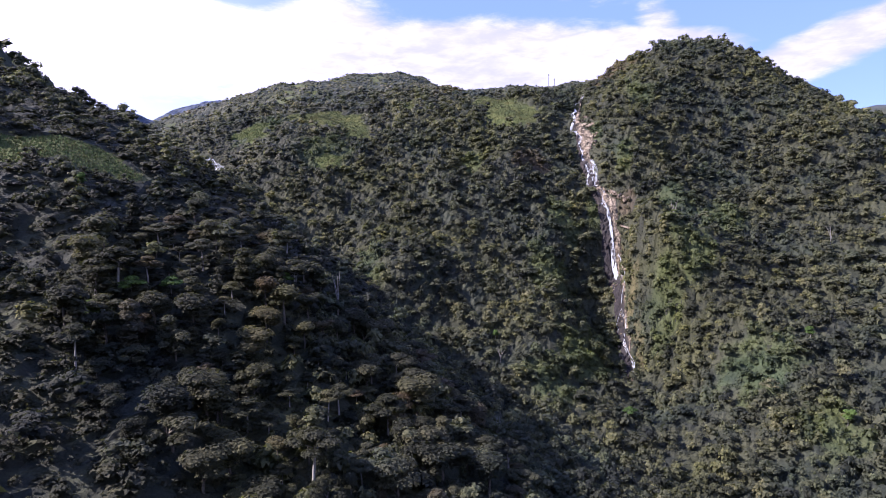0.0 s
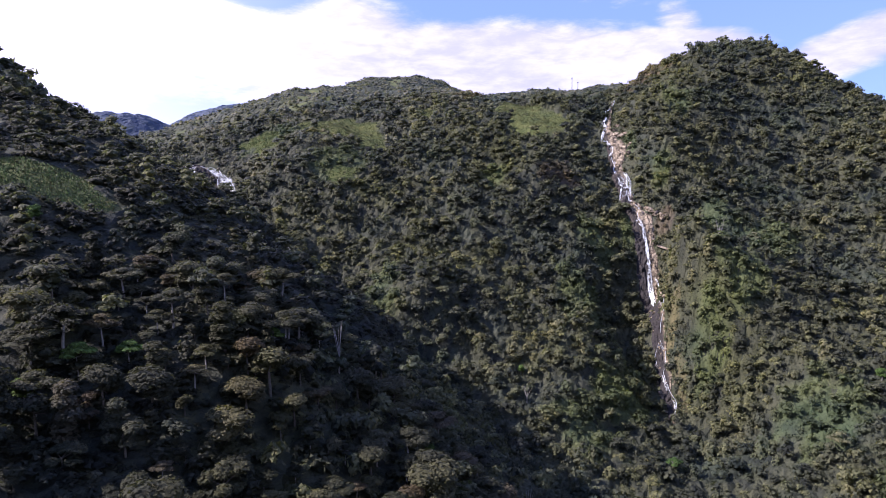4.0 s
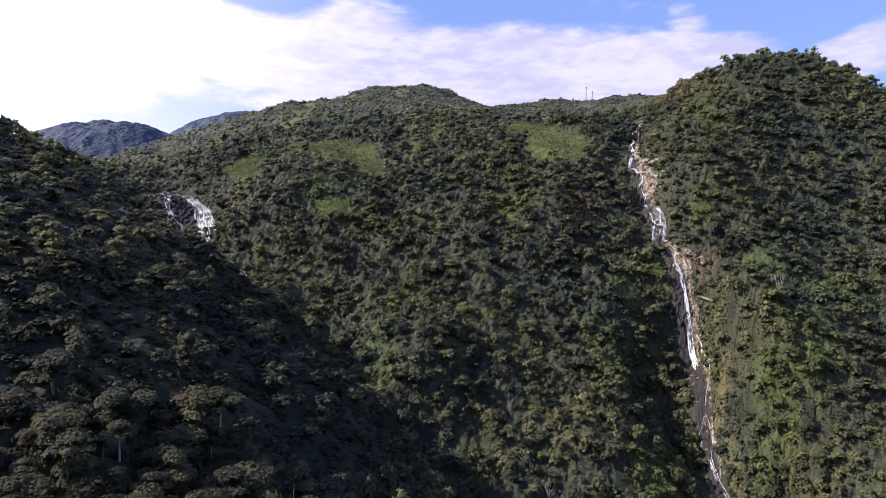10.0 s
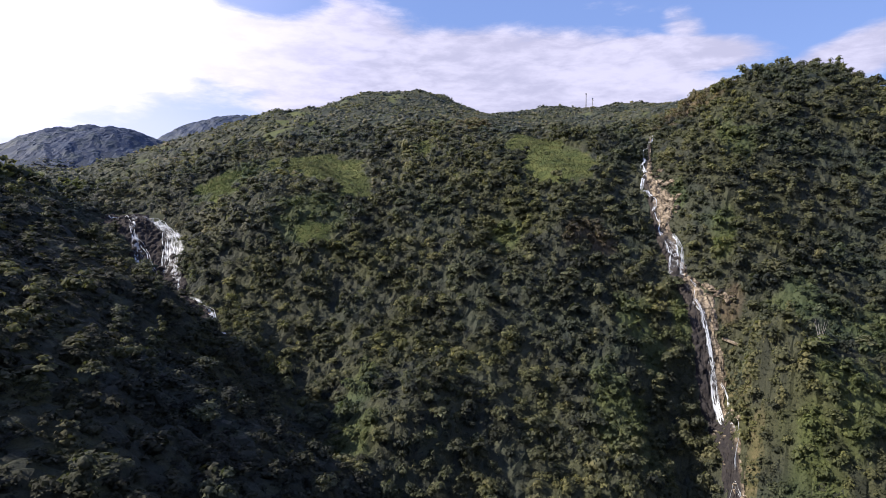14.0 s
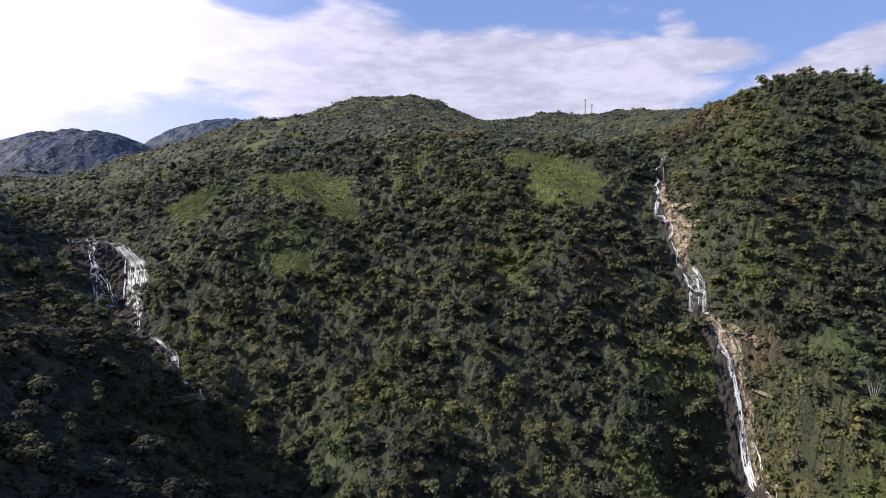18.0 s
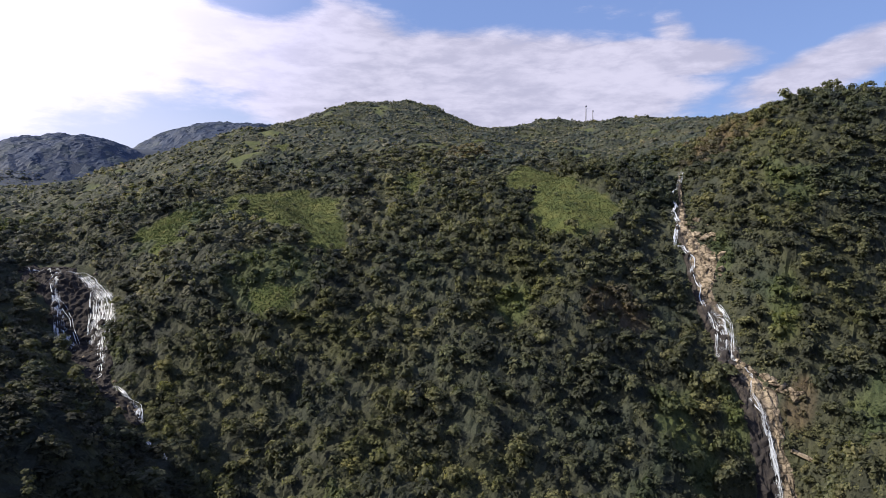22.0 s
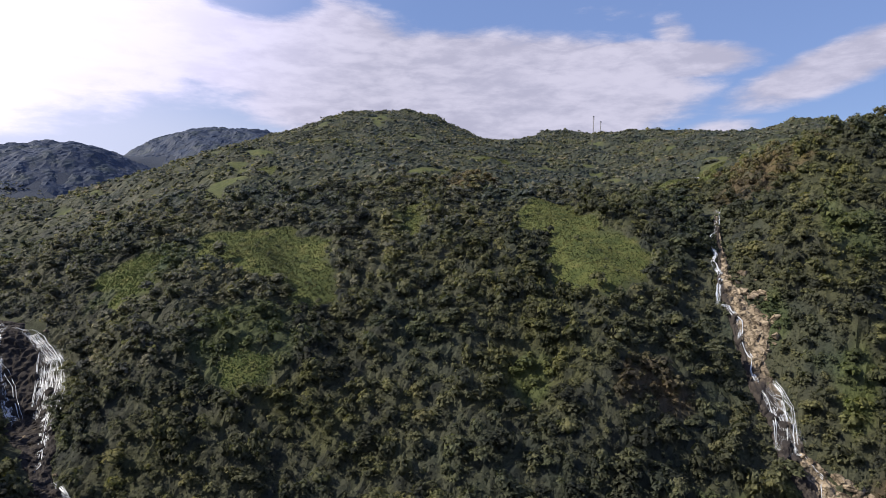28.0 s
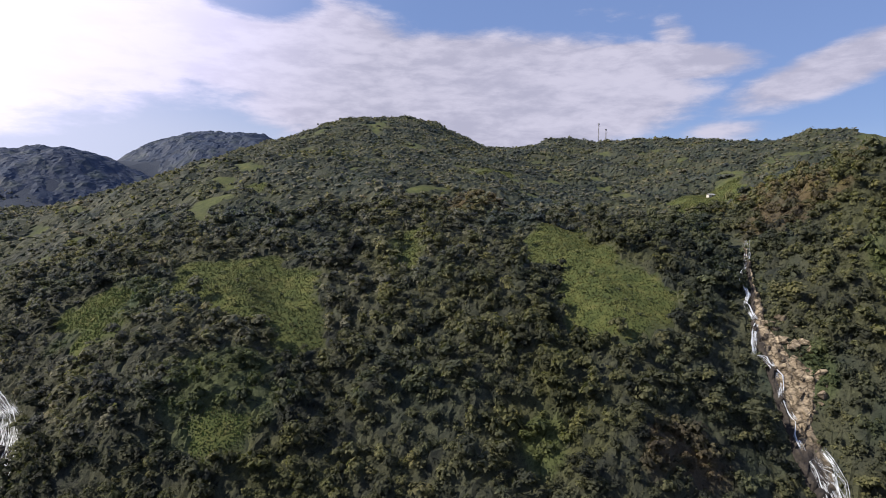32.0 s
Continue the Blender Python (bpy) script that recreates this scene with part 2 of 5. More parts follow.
def rock_material():
    m, n, l, b = material("cliff_rock", 0.88, 0.15)
    f = noise_node(n, l, 0.22, 8.0, 0.68)
    pale = ramp(n, l, f, [(0.28, (0.07, 0.058, 0.047)), (0.45, (0.21, 0.172, 0.127)), (0.60, (0.37, 0.31, 0.23)), (0.78, (0.48, 0.43, 0.35))])
    w = n.new("ShaderNodeTexWave")
    w.bands_direction = "Z"
    w.inputs["Scale"].default_value, w.inputs["Distortion"].default_value, w.inputs["Detail"].default_value = 0.35, 9.0, 5.0
    g = n.new("ShaderNodeNewGeometry")
    l.new(g.outputs["Position"], w.inputs["Vector"])
    streak = ramp(n, l, w.outputs["Fac"], [(0.1, (0.45, 0.42, 0.4)), (0.4, (1, 1, 1))])
    col = mix(n, l, 0.35, pale, streak, "MULTIPLY")
    v = n.new("ShaderNodeTexVoronoi")
    v.feature = "DISTANCE_TO_EDGE"
    v.inputs["Scale"].default_value = 0.3
    warp = n.new("ShaderNodeVectorMath")
    warp.operation = "ADD"
    wob = n.new("ShaderNodeTexNoise")
    wob.inputs["Scale"].default_value, wob.inputs["Detail"].default_value = 0.5, 3.0
    far2 = n.new("ShaderNodeVectorMath")
    far2.operation = "SCALE"
    far2.inputs["Scale"].default_value = 3.0
    l.new(g.outputs["Position"], wob.inputs["Vector"])
    l.new(wob.outputs["Color"], far2.inputs[0])
    l.new(g.outputs["Position"], warp.inputs[0])
    l.new(far2.outputs[0], warp.inputs[1])
    l.new(warp.outputs[0], v.inputs["Vector"])
    crack = ramp(n, l, v.outputs["Distance"], [(0.0, (0.16, 0.15, 0.14)), (0.13, (1, 1, 1))])
    col = mix(n, l, 0.85, col, crack, "MULTIPLY")
    a = n.new("ShaderNodeAttribute")
    a.attribute_name = "wet_shade"
    # One dark colour serves soaked rock and the shade painted left of the fall.
    damp_shade = ramp(n, l, noise_node(n, l, 0.5, 6.0, 0.7), [(0.3, (0.016, 0.015, 0.019)), (0.7, (0.05, 0.045, 0.043))])
    col = mix(n, l, a.outputs["Fac"], col, damp_shade)
    l.new(col, b.inputs["Base Color"])
    bump(n, l, b, noise_node(n, l, 0.9, 8.0, 0.7), 1.0, 0.5)
    return m


ROCK = rock_material()


def water_material(name, lace):
    """White water; lace: the share of a sheet that is torn into threads and gaps."""
    m, n, l, b = material(name, 0.5, 0.4)
    f = noise_node(n, l, 1.4, 6.0, 0.65)
    l.new(ramp(n, l, f, [(0.3, (0.42, 0.47, 0.54)), (0.6, (0.66, 0.70, 0.75))]), b.inputs["Base Color"])
    bump(n, l, b, f, 0.4, 0.2)
    if lace:
        at = [n.new("ShaderNodeAttribute") for _ in range(3)]
        for q, key in zip(at, ("across", "along", "rim")):
            q.attribute_name = key
        v = n.new("ShaderNodeCombineXYZ")
        l.new(at[0].outputs["Fac"], v.inputs[0])
        l.new(at[1].outputs["Fac"], v.inputs[1])
        t = noise_node(n, l, 1.0, 3.0, 0.55, v.outputs[0])
        ridge = n.new("ShaderNodeMath")
        ridge.operation = "SUBTRACT"
        ridge.inputs[1].default_value = 0.5
        l.new(t, ridge.inputs[0])
        size = n.new("ShaderNodeMath")
        size.operation = "ABSOLUTE"
        l.new(ridge.outputs[0], size.inputs[0])
        limit = n.new("ShaderNodeMath")
        limit.operation = "MULTIPLY"
        limit.inputs[1].default_value = lace
        l.new(at[2].outputs["Fac"], limit.inputs[0])
        less = n.new("ShaderNodeMapRange")
        less.inputs["To Min"].default_value, less.inputs["To Max"].default_value = 0.0, 1.0
        gap = n.new("ShaderNodeMath")
        gap.operation = "SUBTRACT"
        l.new(size.outputs[0], gap.inputs[0])
        l.new(limit.outputs[0], gap.inputs[1])
        less.inputs["From Min"].default_value, less.inputs["From Max"].default_value = 0.014, -0.024
        l.new(gap.outputs[0], less.inputs["Value"])
        l.new(less.outputs[0], b.inputs["Alpha"])
    return m


WATER = water_material("white_water", 0)
LACE = water_material("torn_water", 0.036)

# ------------------------------------------------------------------ the land
# Break lines of the land: crests, faces and stream beds, (x, y, height) in metres
SPUR_CREST = [(-400, 240, 150), (-250, 250, 86), (-150, 262, 41), (-116, 300, 37), (-95, 294, 25), (-74, 318, 6), (-56, 356, -20)]
SPUR_FACE = [(-112, 220, 20), (-93, 236, 18), (-66, 214, -3), (-40, 178, -23), (-66, 180, -17), (-66, 147, -31), (-30, 166, -40),
             (-10, 170, -48), (0, 184, -53), (22, 168, -67), (-12, 205, -38), (-48, 221, -13), (40, 200, -82), (-140, 160, 2), (-30, 100, -62), (-150, 60, -20), (60, 100, -95)]
# Unseen points beyond x -240, y 400 to 450, are raised to shade the gorge.
LEFT_WALL_RAISED = [(-145, 420, 44), (-180, 420, 58), (-262, 400, 122), (-210, 400, 74), (-230, 520, 72), (-275, 520, 80), (-420, 450, 185), (-320, 415, 158), (-244, 450, 100), (-118, 392, 26), (-92, 410, 6), (-80, 378, 11), (-84, 345, 8), (-104, 370, 24)]
LEFT_STREAM = [(-225, 640, 62), (-172, 540, 45), (-150, 522, 38), (-128, 500, 12), (-106, 458, 3), (-84, 440, -8), (-52, 412, -28), (-27, 390, -46), (10, 350, -74), (75, 312, -96), (130, 290, -108), (150, 225, -122), (160, 120, -138)]
MID_FACE = [(-6, 336, -46), (12, 372, -34), (-4, 412, -24), (28, 433, -7), (-26, 452, 2), (72, 384, -46), (98, 358, -56), (80, 416, -18), (112, 416, -4),
            (106, 431, 3), (48, 447, 17), (10, 467, 28), (63, 460, 26), (88, 454, 38), (-66, 480, 34), (-92, 494, 42), (-30, 470, 28), (-120, 530, 52)]
MID_TOP = [(-30, 555, 80), (-70, 565, 81), (25, 573, 93), (124, 509, 78), (84, 573, 96), (48, 490, 56), (-166, 585, 72), (-15, 505, 52), (90, 500, 66), (140, 540, 96)]
PLATEAU = [(-60, 640, 108), (72, 690, 128), (202, 640, 110), (244, 715, 116), (-135, 800, 150), (-260, 800, 112), (90, 850, 150), (250, 860, 150), (-400, 720, 78), (-330, 860, 100), (-200, 900, 140), (300, 690, 148), (400, 760, 169), (520, 820, 181)]
FALL_BED = [(172, 560, 100), (169, 539, 95), (160, 515, 81), (149, 493, 67), (148, 475, 49), (146, 460, 33), (147, 438, 14), (150, 424, 0), (149, 412, -22), (148, 398, -48), (141, 370, -72), (135, 338, -95)]
RIGHT_HILL = [(160, 378, 5), (190, 415, 18), (200, 445, 42), (243, 428, 26), (232, 352, -36), (252, 462, 70), (167, 347, -40), (182, 453, 60), (188, 490, 90),
              (172, 382, -8), (204, 541, 119), (187, 257, -97), (177, 307, -77), (160, 338, -72), (294, 540, 142), (280, 600, 141), (252, 615, 133), (330, 450, 70), (320, 414, 55), (330, 340, -15), (360, 560, 111), (430, 430, 20), (300, 250, -75), (520, 650, 92)]
FAR_RIDGE = [(306, 1175, 219), (175, 1188, 209), (50, 1281, 262), (-99, 1253, 249), (450, 1150, 222), (240, 1185, 226), (600, 900, 150), (-230, 1180, 190), (700, 1300, 225), (-300, 1350, 190), (150, 1400, 200)]
LINES = np.array(SPUR_CREST + SPUR_FACE + LEFT_WALL_RAISED + LEFT_STREAM + MID_FACE + MID_TOP + PLATEAU + FALL_BED + RIGHT_HILL + FAR_RIDGE, float)


# summits: x, y, height, roundness
FAR_HILLS = [(-690, 1610, 246, 330), (-450, 2040, 338, 380), (-1300, 2300, 240, 700), (900, 2300, 300, 900), (1350, 1500, 260, 700), (200, 2600, 250, 900)]


def plate(r2):
    return 0.5 * r2 * np.log(r2 + 1e-9)


P2 = LINES[:, :2] / 100.0
_n = len(P2)
_k = plate(((P2[:, None] - P2[None]) ** 2).sum(2)) + np.eye(_n) * 0.0012
_a = np.zeros((_n + 3, _n + 3))
_a[:_n, :_n], _a[:_n, _n], _a[:_n, _n + 1:], _a[_n, :_n], _a[_n + 1:, :_n] = _k, 1, P2, 1, P2.T
BEND = np.linalg.solve(_a, np.concatenate([LINES[:, 2], np.zeros(3)]))


def ripple(x, y, size, seed):
    """Smooth waves without a grain, about -1 to 1."""
    rs = np.random.RandomState(seed)
    out = np.zeros_like(x)
    for _ in range(7):
        a, p, k = rs.uniform(0, 6.283), rs.uniform(0, 6.283), rs.uniform(0.6, 1.7) * 6.283 / size
        out += np.sin((x * np.cos(a) + y * np.sin(a)) * k + p)
    return out / 3.4


def smooth(v, lo, hi):
    t = np.clip((v - lo) / (hi - lo), 0, 1)
    return t * t * (3 - 2 * t)


def land(x, y):
    """Height of the ground at x, y (arrays)."""
    x, y = np.asarray(x, float), np.asarray(y, float)
    shape = x.shape
    x, y = x.ravel(), y.ravel()
    cx, cy = np.clip(x, -420, 720), np.clip(y, 40, 1320)
    z = np.empty_like(x)
    for i in range(0, len(x), 20000):
        s = slice(i, i + 20000)
        q = np.stack([cx[s], cy[s]], 1) / 100.0
        z[s] = plate(((q[:, None] - P2[None]) ** 2).sum(2)) @ BEND[:_n] + BEND[_n] + q @ BEND[_n + 1:]
    # beyond the near hills: rolling high country with a few summits
    wild = 105 + ripple(x, y, 1500, 5) * 30 - 60 * smooth(-y, 0, 1500)
    for hx, hy, hz, w in FAR_HILLS:
        wild = np.maximum(wild, hz - ((x - hx) ** 2 + (y - hy) ** 2) / (2.0 * w) + ripple(x, y, 210, 6) * 7)
    edge = np.maximum(np.abs(x - 140) - 480, np.maximum(-y, y - 1330))
    z += (wild - z) * smooth(edge, -80, 220)
    z += smooth(np.hypot(x, y - 400), 300, 700) * (ripple(x, y, 170, 8) * 4 + ripple(x, y, 60, 9) * 1.2)
    z += ripple(x, y, 45, 3) * 2.2 * smooth(np.abs(x - 150), 10, 40)
    return z.reshape(shape)


# clearings in plan, each a ring of corners
MEADOWS = [
    [(86, 594), (119, 612), (110, 567), (114, 531), (123, 522), (129, 511), (121, 498), (103, 492), (81, 501), (80, 517), (88, 537), (68, 552)],
    [(-88, 577), (-66, 582), (-39, 577), (-24, 567), (-16, 546), (-12, 515), (-22, 503), (-38, 519), (-56, 530), (-83, 549)],
    [(-130, 552), (-120, 570), (-99, 556), (-93, 526), (-112, 526)],
    [(-55, 484), (-41, 487), (-32, 482), (-34, 473), (-51, 473)],
    [(16, 594), (30, 606), (29, 583), (26, 550), (16, 555), (20, 576)],
    [(78, 878), (128, 880), (124, 852), (78, 830)],
    [(-90, 716), (-72, 716), (-72, 694)],
    [(232, 770), (292, 765), (270, 700), (215, 680)],
    [(-140, 226), (-126, 229), (-116, 233), (-105, 239), (-95, 238), (-84, 232), (-89, 220), (-103, 213), (-116, 207), (-136, 210)],
]
DRY_BANK = [(153, 411), (158, 403), (153, 383), (149, 366), (149, 350), (144, 338), (139, 338), (142, 352), (147, 376)]


def inside(x, y, ring, soft):
    """1 well inside a ring of corners, 0 outside, soft over that many metres."""
    ins, near = np.zeros(x.shape, bool), np.full(x.shape, 1e9)
    for (ax, ay), (bx, by) in zip(ring, ring[1:] + ring[:1]):
        t = np.clip(((x - ax) * (bx - ax) + (y - ay) * (by - ay)) / ((bx - ax) ** 2 + (by - ay) ** 2), 0, 1)
        near = np.minimum(near, np.hypot(x - ax - t * (bx - ax), y - ay - t * (by - ay)))
        if ay != by:
            ins ^= ((ay > y) != (by > y)) & (x < (bx - ax) * (y - ay) / (by - ay) + ax)
    return smooth(np.where(ins, near, -near) + 1.6 * ripple(x, y, 11, 21) + 2.6 * ripple(x, y, 27, 22) - 0.6, -soft, soft)


def meadow(x, y):
    best = np.zeros(x.shape)
    for ring in MEADOWS:
        best = np.maximum(best, inside(x, y, ring, 2.0))
    return best


# slopes hung with bright climbers, and rusty brown fern slopes: x, y and half widths
VINES = [(186, 401, 16, 14), (212, 384, 20, 16), (180, 355, 14, 16), (158, 347, 10, 14), (108, 338, 16, 14), (101, 385, 14, 20), (-10, 403, 12, 12),
         (-12, 375, 12, 14), (118, 418, 12, 12), (142, 425, 6, 8), (200, 486, 12, 14), (64, 468, 8, 8), (160, 472, 5, 8), (192, 252, 14, 14),
         (86, 317, 16, 14), (121, 361, 10, 16), (185, 294, 20, 20), (170, 442, 8, 10), (21, 569, 10, 18), (-45, 492, 24, 18), (-102, 545, 24, 22)]
RUSSETS = [(107, 456, 14, 8), (197, 550, 22, 20), (163, 418, 6, 6), (62, 640, 24, 14)]


def patches(x, y, spots, full):
    """How far x, y lie in one of the uneven patches, up to full."""
    best = np.zeros(np.shape(x))
    wob = 0.28 * ripple(x, y, 15, 83)
    for px, py, rx, ry in spots:
        best = np.maximum(best, full * smooth(-np.hypot((x - px) / rx, (y - py) / ry) + wob, -1.15, -0.55))
    return best


def glade(x, y):
    """Open grassy ground between the trees of the plateau, 0 to 1."""
    return smooth(0.6 * ripple(x, y, 120, 81) + 0.5 * ripple(x, y, 36, 82), 0.34, 0.62) * smooth(y, 610, 670) * smooth(-y, -1330, -1230)


def axis(lo, hi, step, far_lo, far_hi):
    out = list(np.arange(lo, hi + 0.1, step))
    s = step
    while out[-1] < far_hi:
        s *= 1.075
        out.append(out[-1] + s)
    s = step
    while out[0] > far_lo:
        s *= 1.075
        out.insert(0, out[0] - s)
    return np.array(out)


def sheet(xs, ys, z):
    nx, ny = len(xs), len(ys)
    gx, gy = np.meshgrid(xs, ys)
    v = np.stack([gx.ravel(), gy.ravel(), z.ravel()], 1)
    i = np.arange(nx * ny).reshape(ny, nx)
    f = np.stack([i[:-1, :-1], i[:-1, 1:], i[1:, 1:], i[1:, :-1]], -1).reshape(-1, 4)
    return v, f


def mesh_from(name, v, f, mat, smooth_shade=False, **attributes):
    """A mesh from arrays of corners and of faces with equally many sides."""
    me = bpy.data.meshes.new(name)
    k = f.shape[1]
    me.vertices.add(len(v))
    me.vertices.foreach_set("co", np.ascontiguousarray(v, np.float32).ravel())
    me.loops.add(f.size)
    me.loops.foreach_set("vertex_index", np.ascontiguousarray(f, np.int32).ravel())
    me.polygons.add(len(f))
    me.polygons.foreach_set("loop_start", np.arange(0, f.size, k, dtype=np.int32))
    me.polygons.foreach_set("use_smooth", np.full(len(f), smooth_shade) if isinstance(smooth_shade, bool) else smooth_shade)
    for key, values in attributes.items():
        a = me.attributes.new(key, "FLOAT", "POINT")
        a.data.foreach_set("value", np.ascontiguousarray(values, np.float32))
    me.materials.append(mat)
    me.update(calc_edges=True)
    return me


XS, YS = axis(-220, 300, 3.0, -4600, 4600), axis(110, 640, 3.0, -4300, 4700)
GX, GY = np.meshgrid(XS, YS)
GZ = land(GX, GY)
v, f = sheet(XS, YS, GZ)
# The far mask marks distant ground whose colour takes the haze blue.
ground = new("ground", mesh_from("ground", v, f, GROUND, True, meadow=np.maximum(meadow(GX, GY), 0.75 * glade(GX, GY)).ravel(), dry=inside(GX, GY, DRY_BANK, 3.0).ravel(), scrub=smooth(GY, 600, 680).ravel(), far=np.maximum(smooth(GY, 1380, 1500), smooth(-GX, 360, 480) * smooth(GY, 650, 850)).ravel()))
tagged(ground, "steep green hillsides with grassy clearings, rising to a plateau", "ground", kind="structure")


# ------------------------------------------------------------------ trees
ICO = (1 + 5 ** 0.5) / 2
ICO_V = np.array([(-1, ICO, 0), (1, ICO, 0), (-1, -ICO, 0), (1, -ICO, 0), (0, -1, ICO), (0, 1, ICO), (0, -1, -ICO), (0, 1, -ICO),
                  (ICO, 0, -1), (ICO, 0, 1), (-ICO, 0, -1), (-ICO, 0, 1)]) / math.hypot(1, ICO)
ICO_F = np.array([(0, 11, 5), (0, 5, 1), (0, 1, 7), (0, 7, 10), (0, 10, 11), (1, 5, 9), (5, 11, 4), (11, 10, 2), (10, 7, 6), (7, 1, 8),
                  (3, 9, 4), (3, 4, 2), (3, 2, 6), (3, 6, 8), (3, 8, 9), (4, 9, 5), (2, 4, 11), (6, 2, 10), (8, 6, 7), (9, 8, 1)])


OCTA_V = np.array([(1, 0, 0), (-1, 0, 0), (0, 1, 0), (0, -1, 0), (0, 0, 1), (0, 0, -1)], float) * 1.12
OCTA_F = np.array([(0, 2, 4), (2, 1, 4), (1, 3, 4), (3, 0, 4), (2, 0, 5), (1, 2, 5), (3, 1, 5), (0, 3, 5)])


def crown(seed, lobes, sprays, spray_size, flat=0.6, core=0.8, loose=0.28, simple=False):
    """Corners and triangles of a crown of unit height scale: lobes (centre, radius), each a ragged core set with leaf sprays."""
    rs = np.random.RandomState(seed)
    vs, fs, base = [], [], 0
    core_v, core_f = (OCTA_V, OCTA_F) if simple else (ICO_V, ICO_F)
    total = sum(r ** 2 for _, r in lobes)
    for c, r in lobes:
        c = np.array(c, float)
        cv = core_v * (r * core) * rs.uniform(0.85, 1.1, (len(core_v), 1)) * (1, 1, flat) + c
        vs.append(cv)
        fs.append(core_f + base)
        base += len(core_v)
        k = max(5, int(sprays * r * r / total))
        d = rs.normal(size=(k, 3))
        d[:, 2] = np.abs(d[:, 2]) * 0.95 - 0.12
        d /= np.linalg.norm(d, axis=1, keepdims=True)
        p = c + d * r * (1, 1, flat) * rs.uniform(0.82, 1.1, (k, 1))
        # a spray is one drooping leaf-clump triangle lying on the lobe beneath it
        n = d * 0.7 + (0, 0, 0.5) + rs.normal(size=(k, 3)) * loose
        a = np.cross(n, rs.normal(size=(k, 3)))
        a /= np.linalg.norm(a, axis=1, keepdims=True) + 1e-9
        b = np.cross(n, a)
        b /= np.linalg.norm(b, axis=1, keepdims=True) + 1e-9
        s = spray_size * rs.uniform(0.6, 1.4, (k, 1))
        sag = np.array((0, 0, -0.25)) * s
        q = np.stack([p - a * s * 0.9 - b * s * 0.55 + sag, p + a * s * 0.9 - b * s * 0.5 + sag, p + a * s * rs.uniform(-0.5, 0.5, (k, 1)) + b * s], 1)
        vs.append(q.reshape(-1, 3))
        fs.append(base + np.arange(3 * k).reshape(-1, 3))
        base += 3 * k
    return np.concatenate(vs), np.concatenate(fs)


def lobe_set(kind, seed):
    """Crown shapes of a tree about 10 m high with its foot at 0: round, umbrella, column, spreading."""
    rs = np.random.RandomState(seed)
    out = []
    if kind == "round":
        for _ in range(5):
            a, r = rs.uniform(0, 6.283), rs.uniform(0.6, 1.7)
            out.append(((math.cos(a) * r, math.sin(a) * r, rs.uniform(5.0, 8.2)), rs.uniform(1.5, 2.3)))
    elif kind == "umbrella":
        for i in range(6):
            a, r = i * 1.05 + rs.uniform(-0.3, 0.3), rs.uniform(1.2, 2.9)
            out.append(((math.cos(a) * r, math.sin(a) * r, 8.2 - 0.22 * r + rs.uniform(-0.8, 0.4)), rs.uniform(1.2, 1.8)))
        out.append(((0, 0, 8.9), 1.7))
    elif kind == "column":
        for i in range(5):
            out.append(((rs.uniform(-0.7, 0.7), rs.uniform(-0.7, 0.7), 1.8 + i * 1.75), 1.9 - 0.16 * i + rs.uniform(-0.2, 0.2)))
    else:
        for i in range(7):
            a, r = rs.uniform(0, 6.283), rs.uniform(0.5, 2.8)
            out.append(((math.cos(a) * r, math.sin(a) * r, rs.uniform(3.6, 7.0)), rs.uniform(1.2, 2.0)))
    return out


def dome_set(kind, seed):
    """Closed forest crowns of radius about 1 with the ground at 0: plain, flat, tall, ragged."""
    rs = np.random.RandomState(seed)
    if kind == "flat":
        out = [((0, 0, 1.55), 0.72)]
        out += [((math.cos(a) * 0.62, math.sin(a) * 0.62, 1.4 + rs.uniform(-0.15, 0.15)), rs.uniform(0.42, 0.55)) for a in np.arange(4) * 1.57 + rs.uniform(0, 1)]
    elif kind == "tall":
        out = [((rs.uniform(-0.1, 0.1), rs.uniform(-0.1, 0.1), 0.35 + 0.52 * i), 0.78 - 0.1 * i) for i in range(4)]
    elif kind == "ragged":
        out = [((rs.uniform(-0.55, 0.55), rs.uniform(-0.55, 0.55), rs.uniform(0.4, 1.25)), rs.uniform(0.45, 0.68)) for _ in range(5)]
    else:
        out = [((0, 0, 0.62), 0.9)]
        out += [((math.cos(a) * 0.55, math.sin(a) * 0.55, rs.uniform(0.6, 1.15)), rs.uniform(0.4, 0.55)) for a in np.arange(3) * 2.09 + rs.uniform(0, 1)]
    return out


DOMES = ["plain", "flat", "ragged", "plain", "flat", "plain", "ragged", "tall", "flat"]
TREES = ["round", "umbrella", "column", "spreading", "round", "umbrella", "spreading"]


